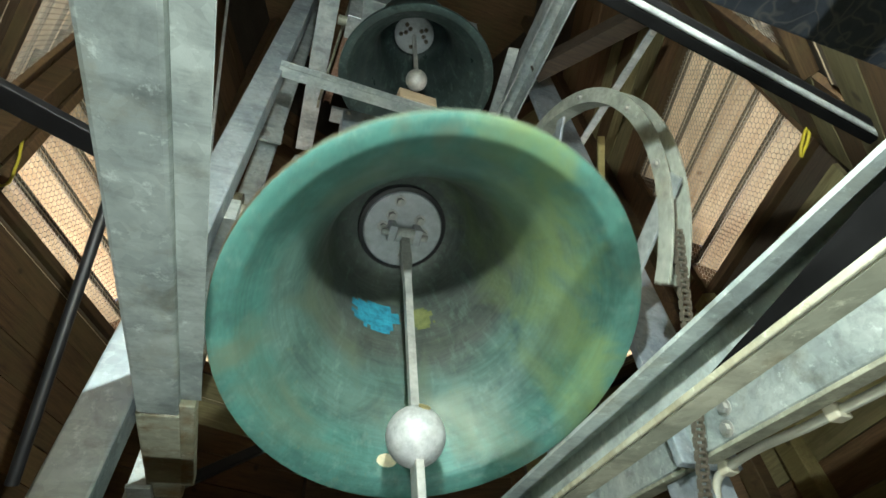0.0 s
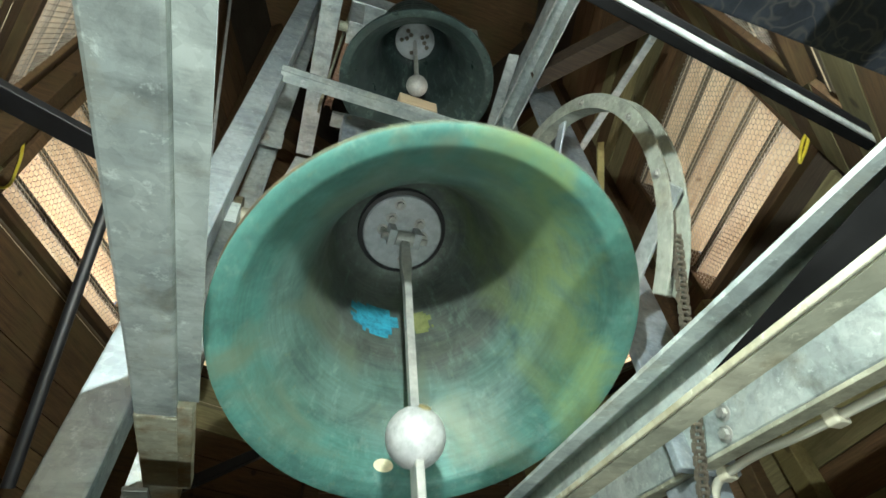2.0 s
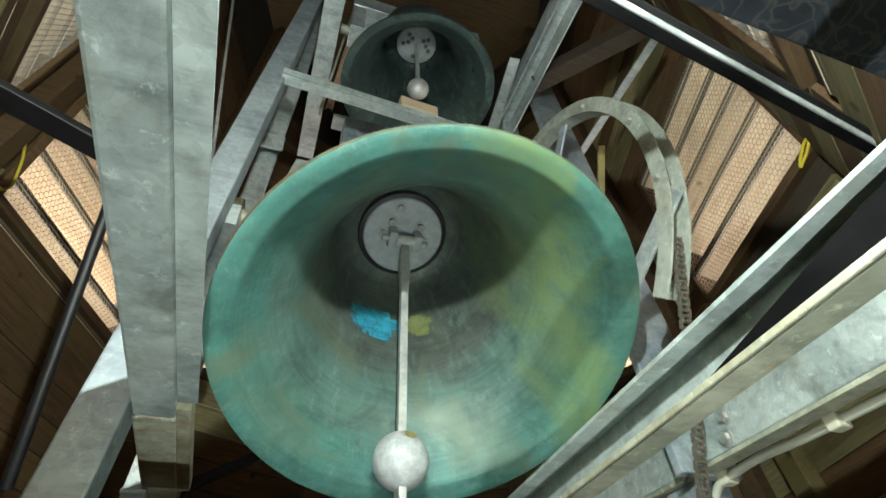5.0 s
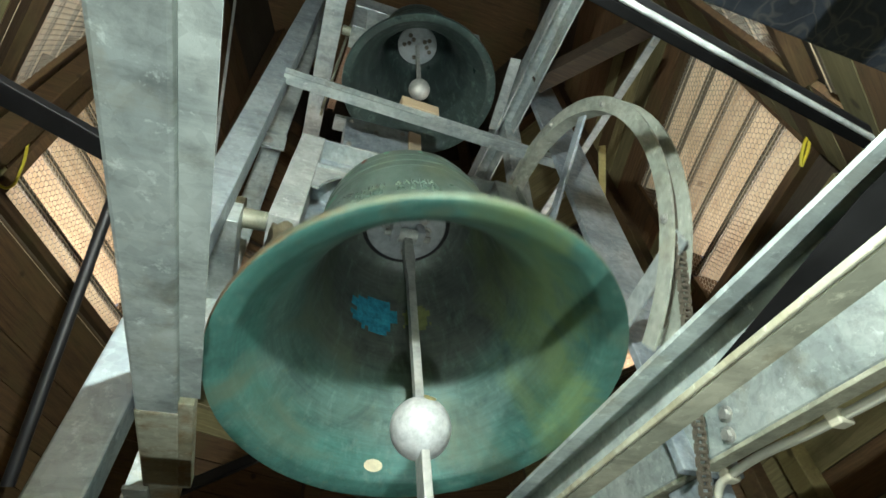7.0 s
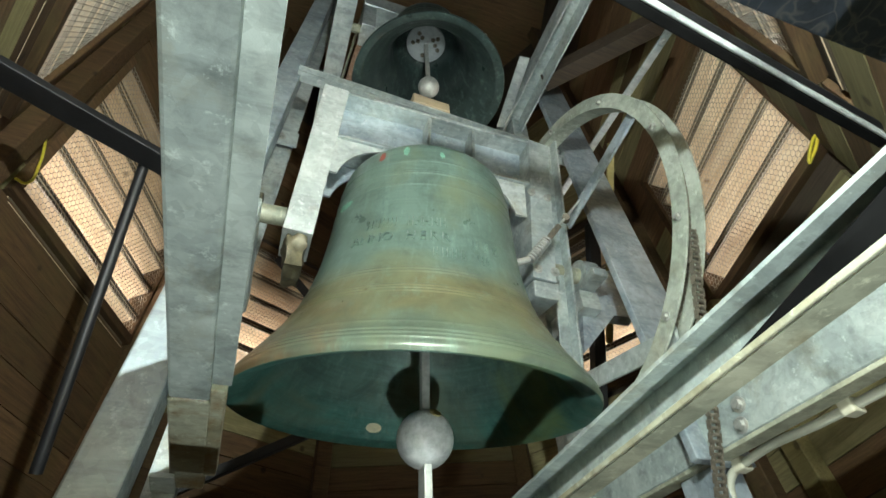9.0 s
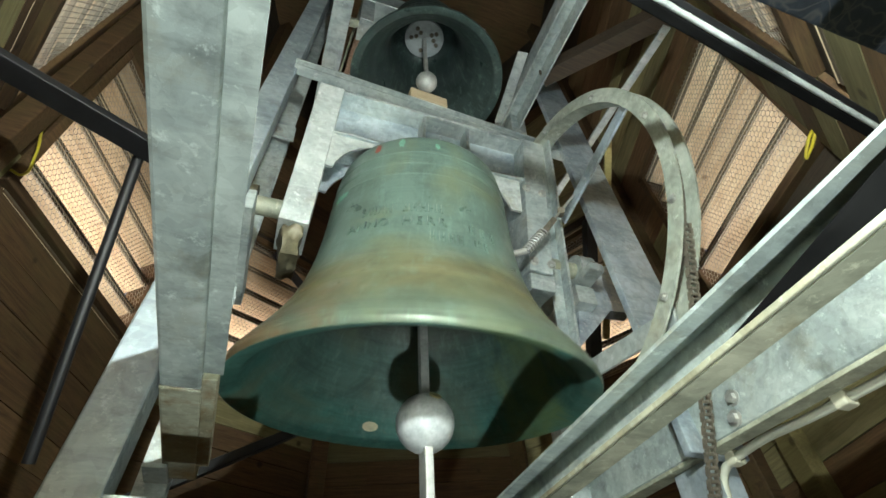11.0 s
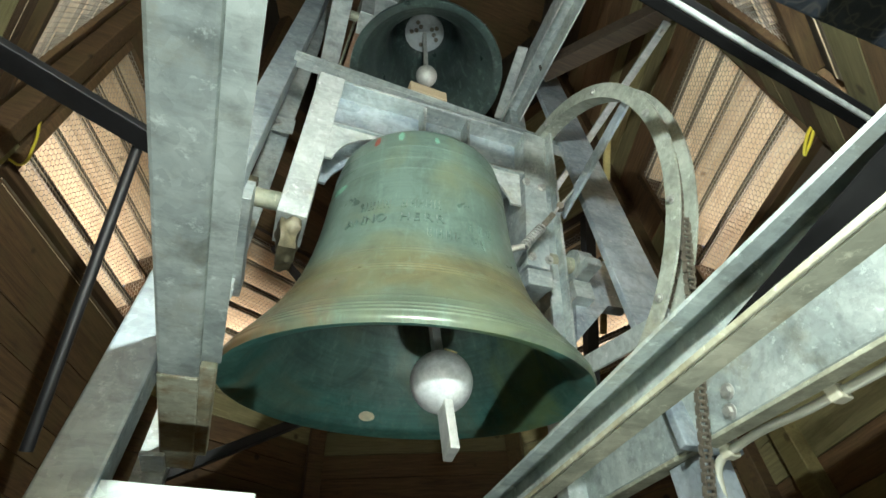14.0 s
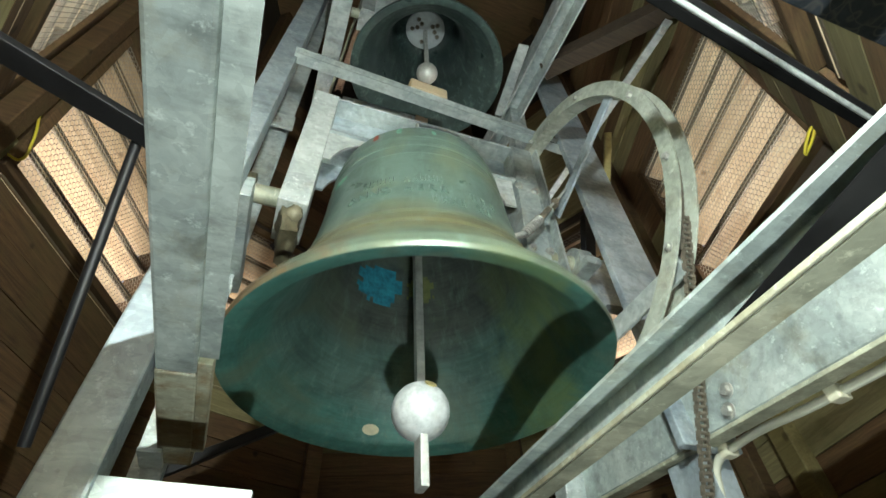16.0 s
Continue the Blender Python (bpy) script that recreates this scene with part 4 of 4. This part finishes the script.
# ---- wall boards, one by one ----
def board_wall(w, angle, opening, mats):
    z, k = -2.3, 0
    while z < 2.5:
        h = random.uniform(0.135, 0.165)
        x0, x1 = LONGER.get(angle, (0.0, 0.0))
        spans = [(-half_side(z + h) + 0.03 - x0, half_side(z + h) - 0.03 + x1)]
        if opening:
            s0, s1, z0, z1 = opening
            if z + h > z0 - 0.05 and z < z1 + 0.05:
                spans = [(spans[0][0], s0 - 0.048), (s1 + 0.048, spans[0][1])]
        for a, b in spans:
            if b - a < 0.03:
                continue
            bm = cuboid(bmesh.new(), (a, -0.020 - random.uniform(0, 0.004), z + 0.002), (b, 0.0, z + h - 0.003))
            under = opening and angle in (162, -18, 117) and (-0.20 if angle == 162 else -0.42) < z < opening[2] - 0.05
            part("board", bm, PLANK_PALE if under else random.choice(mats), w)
        z += h
        k += 1


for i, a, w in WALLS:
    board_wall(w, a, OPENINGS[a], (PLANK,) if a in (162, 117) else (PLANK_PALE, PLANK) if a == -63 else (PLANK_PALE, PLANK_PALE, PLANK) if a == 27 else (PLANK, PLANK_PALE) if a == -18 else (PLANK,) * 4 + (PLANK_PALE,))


# ---- movement ----
def motions():
    walk(bell, [
        (0.0, pose(0, 0, 0, -25.9)), (0.1, pose(0, 0, 0, -19.8)), (0.2, pose(0, 0, 0, -12.9)), (0.3, pose(0, 0, 0, -4.7)), (0.4, pose(0, 0, 0, 3.4)),
        (0.5, pose(0, 0, 0, 10.6)), (0.6, pose(0, 0, 0, 16.9)), (0.7, pose(0, 0, 0, 22.1)), (0.8, pose(0, 0, 0, 25.7)), (0.9, pose(0, 0, 0, 27.7)),
        (1.0, pose(0, 0, 0, 27.7)), (1.1, pose(0, 0, 0, 25.9)), (1.2, pose(0, 0, 0, 22.7)), (1.3, pose(0, 0, 0, 18.0)), (1.4, pose(0, 0, 0, 12.2)),
        (1.5, pose(0, 0, 0, 5.7)), (1.6, pose(0, 0, 0, -1.2)), (1.7, pose(0, 0, 0, -8.2)), (1.8, pose(0, 0, 0, -14.7)), (1.9, pose(0, 0, 0, -20.1)),
        (2.0, pose(0, 0, 0, -24.5)), (2.1, pose(0, 0, 0, -27.7)), (2.2, pose(0, 0, 0, -29.4)), (2.3, pose(0, 0, 0, -29.4)), (2.4, pose(0, 0, 0, -27.8)),
        (2.5, pose(0, 0, 0, -24.9)), (2.6, pose(0, 0, 0, -20.8)), (2.7, pose(0, 0, 0, -15.4)), (2.8, pose(0, 0, 0, -9.3)), (2.9, pose(0, 0, 0, -2.8)),
        (3.0, pose(0, 0, 0, 3.7)), (3.1, pose(0, 0, 0, 9.4)), (3.2, pose(0, 0, 0, 14.4)), (3.3, pose(0, 0, 0, 18.6)), (3.4, pose(0, 0, 0, 21.5)),
        (3.5, pose(0, 0, 0, 23.1)), (3.6, pose(0, 0, 0, 23.0)), (3.7, pose(0, 0, 0, 21.5)), (3.8, pose(0, 0, 0, 18.7)), (3.9, pose(0, 0, 0, 14.7)),
        (4.0, pose(0, 0, 0, 9.8)), (4.1, pose(0, 0, 0, 4.3)), (4.2, pose(0, 0, 0, -1.6)), (4.3, pose(0, 0, 0, -7.4)), (4.4, pose(0, 0, 0, -12.9)),
        (4.5, pose(0, 0, 0, -17.7)), (4.6, pose(0, 0, 0, -21.6)), (4.7, pose(0, 0, 0, -24.3)), (4.8, pose(0, 0, 0, -25.7)), (4.9, pose(0, 0, 0, -25.7)),
        (5.0, pose(0, 0, 0, -24.4)), (5.1, pose(0, 0, 0, -21.8)), (5.2, pose(0, 0, 0, -18.1)), (5.3, pose(0, 0, 0, -13.6)), (5.4, pose(0, 0, 0, -8.4)),
        (5.5, pose(0, 0, 0, -3.0)), (5.6, pose(0, 0, 0, 2.4)), (5.7, pose(0, 0, 0, 7.5)), (5.8, pose(0, 0, 0, 11.9)), (5.9, pose(0, 0, 0, 15.5)),
        (6.0, pose(0, 0, 0, 18.0)), (6.1, pose(0, 0, 0, 19.6)), (6.2, pose(0, 0, 0, 19.6)), (6.3, pose(0, 0, 0, 18.4)), (6.4, pose(0, 0, 0, 16.0)),
        (6.5, pose(0, 0, 0, 12.7)), (6.6, pose(0, 0, 0, 8.8)), (6.7, pose(0, 0, 0, 4.2)), (6.8, pose(0, 0, 0, -1.3)), (6.9, pose(0, 0, 0, -6.9)),
        (7.0, pose(0, 0, 0, -12.3)), (7.1, pose(0, 0, 0, -16.9)), (7.2, pose(0, 0, 0, -19.9)), (7.3, pose(0, 0, 0, -21.8)), (7.4, pose(0, 0, 0, -22.7)),
        (7.5, pose(0, 0, 0, -22.5)), (7.6, pose(0, 0, 0, -21.6)), (7.7, pose(0, 0, 0, -19.6)), (7.8, pose(0, 0, 0, -16.5)), (7.9, pose(0, 0, 0, -12.7)),
        (8.0, pose(0, 0, 0, -7.9)), (8.1, pose(0, 0, 0, -2.8)), (8.2, pose(0, 0, 0, 1.8)), (8.3, pose(0, 0, 0, 6.2)), (8.4, pose(0, 0, 0, 10.0)),
        (8.5, pose(0, 0, 0, 13.0)), (8.6, pose(0, 0, 0, 14.7)), (8.7, pose(0, 0, 0, 15.2)), (8.8, pose(0, 0, 0, 15.1)), (8.9, pose(0, 0, 0, 14.0)),
        (9.0, pose(0, 0, 0, 12.4)), (9.1, pose(0, 0, 0, 9.9)), (9.2, pose(0, 0, 0, 6.3)), (9.3, pose(0, 0, 0, 2.2)), (9.4, pose(0, 0, 0, -2.1)),
        (9.5, pose(0, 0, 0, -6.1)), (9.6, pose(0, 0, 0, -10.1)), (9.7, pose(0, 0, 0, -13.7)), (9.8, pose(0, 0, 0, -16.6)), (9.9, pose(0, 0, 0, -18.6)),
        (10.0, pose(0, 0, 0, -19.7)), (10.1, pose(0, 0, 0, -19.7)), (10.2, pose(0, 0, 0, -18.8)), (10.3, pose(0, 0, 0, -16.9)), (10.4, pose(0, 0, 0, -14.2)),
        (10.5, pose(0, 0, 0, -10.8)), (10.6, pose(0, 0, 0, -7.0)), (10.7, pose(0, 0, 0, -3.0)), (10.8, pose(0, 0, 0, 1.0)), (10.9, pose(0, 0, 0, 4.8)),
        (11.0, pose(0, 0, 0, 9.3)), (11.1, pose(0, 0, 0, 12.0)), (11.2, pose(0, 0, 0, 13.9)), (11.3, pose(0, 0, 0, 14.9)), (11.4, pose(0, 0, 0, 14.7)),
        (11.5, pose(0, 0, 0, 13.4)), (11.6, pose(0, 0, 0, 11.2)), (11.7, pose(0, 0, 0, 8.4)), (11.8, pose(0, 0, 0, 5.7)), (11.9, pose(0, 0, 0, 2.5)),
        (12.0, pose(0, 0, 0, -1.3)), (12.1, pose(0, 0, 0, -5.2)), (12.2, pose(0, 0, 0, -9.0)), (12.3, pose(0, 0, 0, -12.2)), (12.4, pose(0, 0, 0, -14.3)),
        (12.5, pose(0, 0, 0, -15.6)), (12.6, pose(0, 0, 0, -16.6)), (12.7, pose(0, 0, 0, -16.9)), (12.8, pose(0, 0, 0, -16.7)), (12.9, pose(0, 0, 0, -15.6)),
        (13.0, pose(0, 0, 0, -13.1)), (13.1, pose(0, 0, 0, -9.8)), (13.2, pose(0, 0, 0, -5.9)), (13.3, pose(0, 0, 0, -2.0)), (13.4, pose(0, 0, 0, 0.1)),
        (13.5, pose(0, 0, 0, 2.0)), (13.6, pose(0, 0, 0, 5.3)), (13.7, pose(0, 0, 0, 8.3)), (13.8, pose(0, 0, 0, 10.0)), (13.9, pose(0, 0, 0, 10.9)),
        (14.0, pose(0, 0, 0, 11.0)), (14.1, pose(0, 0, 0, 10.4)), (14.2, pose(0, 0, 0, 9.3)), (14.3, pose(0, 0, 0, 7.5)), (14.4, pose(0, 0, 0, 5.1)),
        (14.5, pose(0, 0, 0, 2.2)), (14.6, pose(0, 0, 0, -1.1)), (14.7, pose(0, 0, 0, -4.4)), (14.8, pose(0, 0, 0, -7.5)), (14.9, pose(0, 0, 0, -10.3)),
        (15.0, pose(0, 0, 0, -12.2)), (15.1, pose(0, 0, 0, -13.5)), (15.2, pose(0, 0, 0, -14.2)), (15.3, pose(0, 0, 0, -14.3)), (15.4, pose(0, 0, 0, -14.0)),
        (15.5, pose(0, 0, 0, -13.0)), (15.6, pose(0, 0, 0, -10.7)), (15.7, pose(0, 0, 0, -8.0)), (15.8, pose(0, 0, 0, -5.8)), (15.9, pose(0, 0, 0, -3.5)),
        (16.0, pose(0, 0, 0, -0.9)),
    ])
    walk(clapper, [
        (0.0, pose(0, 0, PIVOT, 20.6)), (0.1, pose(0, 0, PIVOT, 17.3)), (0.2, pose(0, 0, PIVOT, 13.7)), (0.3, pose(0, 0, PIVOT, 8.2)),
        (0.4, pose(0, 0, PIVOT, 2.0)), (0.5, pose(0, 0, PIVOT, -5.1)), (0.6, pose(0, 0, PIVOT, -12.2)), (0.7, pose(0, 0, PIVOT, -19.1)),
        (0.8, pose(0, 0, PIVOT, -24.1)), (0.9, pose(0, 0, PIVOT, -25.7)), (1.0, pose(0, 0, PIVOT, -25.2)), (1.1, pose(0, 0, PIVOT, -24.4)),
        (1.2, pose(0, 0, PIVOT, -22.9)), (1.3, pose(0, 0, PIVOT, -20.5)), (1.4, pose(0, 0, PIVOT, -17.4)), (1.5, pose(0, 0, PIVOT, -14.2)),
        (1.6, pose(0, 0, PIVOT, -10.4)), (1.7, pose(0, 0, PIVOT, -5.3)), (1.8, pose(0, 0, PIVOT, 0.9)), (1.9, pose(0, 0, PIVOT, 9.6)),
        (2.0, pose(0, 0, PIVOT, 18.3)), (2.1, pose(0, 0, PIVOT, 25.2)), (2.2, pose(0, 0, PIVOT, 29.5)), (2.3, pose(0, 0, PIVOT, 29.4)),
        (2.4, pose(0, 0, PIVOT, 26.9)), (2.5, pose(0, 0, PIVOT, 23.4)), (2.6, pose(0, 0, PIVOT, 19.0)), (2.7, pose(0, 0, PIVOT, 13.9)),
        (2.8, pose(0, 0, PIVOT, 8.5)), (2.9, pose(0, 0, PIVOT, 3.3)), (3.0, pose(0, 0, PIVOT, -2.3)), (3.1, pose(0, 0, PIVOT, -8.9)),
        (3.2, pose(0, 0, PIVOT, -15.0)), (3.3, pose(0, 0, PIVOT, -19.1)), (3.4, pose(0, 0, PIVOT, -21.5)), (3.5, pose(0, 0, PIVOT, -22.6)),
        (3.6, pose(0, 0, PIVOT, -22.3)), (3.7, pose(0, 0, PIVOT, -21.5)), (3.8, pose(0, 0, PIVOT, -19.8)), (3.9, pose(0, 0, PIVOT, -17.2)),
        (4.0, pose(0, 0, PIVOT, -13.7)), (4.1, pose(0, 0, PIVOT, -9.3)), (4.2, pose(0, 0, PIVOT, -4.5)), (4.3, pose(0, 0, PIVOT, 0.8)),
        (4.4, pose(0, 0, PIVOT, 8.5)), (4.5, pose(0, 0, PIVOT, 16.4)), (4.6, pose(0, 0, PIVOT, 22.6)), (4.7, pose(0, 0, PIVOT, 26.9)),
        (4.8, pose(0, 0, PIVOT, 28.4)), (4.9, pose(0, 0, PIVOT, 28.5)), (5.0, pose(0, 0, PIVOT, 27.8)), (5.1, pose(0, 0, PIVOT, 26.0)),
        (5.2, pose(0, 0, PIVOT, 23.5)), (5.3, pose(0, 0, PIVOT, 19.9)), (5.4, pose(0, 0, PIVOT, 15.3)), (5.5, pose(0, 0, PIVOT, 9.3)),
        (5.6, pose(0, 0, PIVOT, 2.1)), (5.7, pose(0, 0, PIVOT, -5.3)), (5.8, pose(0, 0, PIVOT, -12.3)), (5.9, pose(0, 0, PIVOT, -19.4)),
        (6.0, pose(0, 0, PIVOT, -24.5)), (6.1, pose(0, 0, PIVOT, -24.8)), (6.2, pose(0, 0, PIVOT, -21.8)), (6.3, pose(0, 0, PIVOT, -17.1)),
        (6.4, pose(0, 0, PIVOT, -13.0)), (6.5, pose(0, 0, PIVOT, -9.2)), (6.6, pose(0, 0, PIVOT, -6.3)), (6.7, pose(0, 0, PIVOT, -3.6)),
        (6.8, pose(0, 0, PIVOT, -1.2)), (6.9, pose(0, 0, PIVOT, 1.3)), (7.0, pose(0, 0, PIVOT, 4.8)), (7.1, pose(0, 0, PIVOT, 8.5)),
        (7.2, pose(0, 0, PIVOT, 12.4)), (7.3, pose(0, 0, PIVOT, 16.3)), (7.4, pose(0, 0, PIVOT, 20.7)), (7.5, pose(0, 0, PIVOT, 24.2)),
        (7.6, pose(0, 0, PIVOT, 26.1)), (7.7, pose(0, 0, PIVOT, 26.2)), (7.8, pose(0, 0, PIVOT, 24.0)), (7.9, pose(0, 0, PIVOT, 20.1)),
        (8.0, pose(0, 0, PIVOT, 13.4)), (8.1, pose(0, 0, PIVOT, 5.7)), (8.2, pose(0, 0, PIVOT, -1.8)), (8.3, pose(0, 0, PIVOT, -9.6)),
        (8.4, pose(0, 0, PIVOT, -18.0)), (8.5, pose(0, 0, PIVOT, -24.4)), (8.6, pose(0, 0, PIVOT, -24.7)), (8.7, pose(0, 0, PIVOT, -21.9)),
        (8.8, pose(0, 0, PIVOT, -17.6)), (8.9, pose(0, 0, PIVOT, -12.5)), (9.0, pose(0, 0, PIVOT, -8.4)), (9.1, pose(0, 0, PIVOT, -4.7)),
        (9.2, pose(0, 0, PIVOT, -2.3)), (9.3, pose(0, 0, PIVOT, -0.9)), (9.4, pose(0, 0, PIVOT, 0.8)), (9.5, pose(0, 0, PIVOT, 3.1)),
        (9.6, pose(0, 0, PIVOT, 6.1)), (9.7, pose(0, 0, PIVOT, 9.5)), (9.8, pose(0, 0, PIVOT, 12.7)), (9.9, pose(0, 0, PIVOT, 15.7)),
        (10.0, pose(0, 0, PIVOT, 17.8)), (10.1, pose(0, 0, PIVOT, 18.1)), (10.2, pose(0, 0, PIVOT, 17.3)), (10.3, pose(0, 0, PIVOT, 15.6)),
        (10.4, pose(0, 0, PIVOT, 13.3)), (10.5, pose(0, 0, PIVOT, 10.5)), (10.6, pose(0, 0, PIVOT, 7.5)), (10.7, pose(0, 0, PIVOT, 4.7)),
        (10.8, pose(0, 0, PIVOT, 1.6)), (10.9, pose(0, 0, PIVOT, -3.3)), (11.0, pose(0, 0, PIVOT, -9.6)), (11.1, pose(0, 0, PIVOT, -15.2)),
        (11.2, pose(0, 0, PIVOT, -21.0)), (11.3, pose(0, 0, PIVOT, -25.3)), (11.4, pose(0, 0, PIVOT, -23.7)), (11.5, pose(0, 0, PIVOT, -19.2)),
        (11.6, pose(0, 0, PIVOT, -13.2)), (11.7, pose(0, 0, PIVOT, -6.7)), (11.8, pose(0, 0, PIVOT, -1.2)), (11.9, pose(0, 0, PIVOT, 3.7)),
        (12.0, pose(0, 0, PIVOT, 6.8)), (12.1, pose(0, 0, PIVOT, 8.8)), (12.2, pose(0, 0, PIVOT, 9.5)), (12.3, pose(0, 0, PIVOT, 9.5)),
        (12.4, pose(0, 0, PIVOT, 9.3)), (12.5, pose(0, 0, PIVOT, 8.8)), (12.6, pose(0, 0, PIVOT, 8.6)), (12.7, pose(0, 0, PIVOT, 8.5)),
        (12.8, pose(0, 0, PIVOT, 9.7)), (12.9, pose(0, 0, PIVOT, 10.9)), (13.0, pose(0, 0, PIVOT, 11.6)), (13.1, pose(0, 0, PIVOT, 11.8)),
        (13.2, pose(0, 0, PIVOT, 11.4)), (13.3, pose(0, 0, PIVOT, 10.1)), (13.4, pose(0, 0, PIVOT, 7.9)), (13.5, pose(0, 0, PIVOT, 4.4)),
        (13.6, pose(0, 0, PIVOT, -2.3)), (13.7, pose(0, 0, PIVOT, -9.5)), (13.8, pose(0, 0, PIVOT, -16.0)), (13.9, pose(0, 0, PIVOT, -21.0)),
        (14.0, pose(0, 0, PIVOT, -22.5)), (14.1, pose(0, 0, PIVOT, -22.1)), (14.2, pose(0, 0, PIVOT, -20.3)), (14.3, pose(0, 0, PIVOT, -16.9)),
        (14.4, pose(0, 0, PIVOT, -11.1)), (14.5, pose(0, 0, PIVOT, -4.2)), (14.6, pose(0, 0, PIVOT, 3.1)), (14.7, pose(0, 0, PIVOT, 9.6)),
        (14.8, pose(0, 0, PIVOT, 13.5)), (14.9, pose(0, 0, PIVOT, 16.1)), (15.0, pose(0, 0, PIVOT, 17.2)), (15.1, pose(0, 0, PIVOT, 16.7)),
        (15.2, pose(0, 0, PIVOT, 13.2)), (15.3, pose(0, 0, PIVOT, 8.9)), (15.4, pose(0, 0, PIVOT, 6.0)), (15.5, pose(0, 0, PIVOT, 3.5)),
        (15.6, pose(0, 0, PIVOT, 1.2)), (15.7, pose(0, 0, PIVOT, -0.7)), (15.8, pose(0, 0, PIVOT, -1.0)), (15.9, pose(0, 0, PIVOT, -0.5)),
        (16.0, pose(0, 0, PIVOT, -0.7)),
    ])


motions()
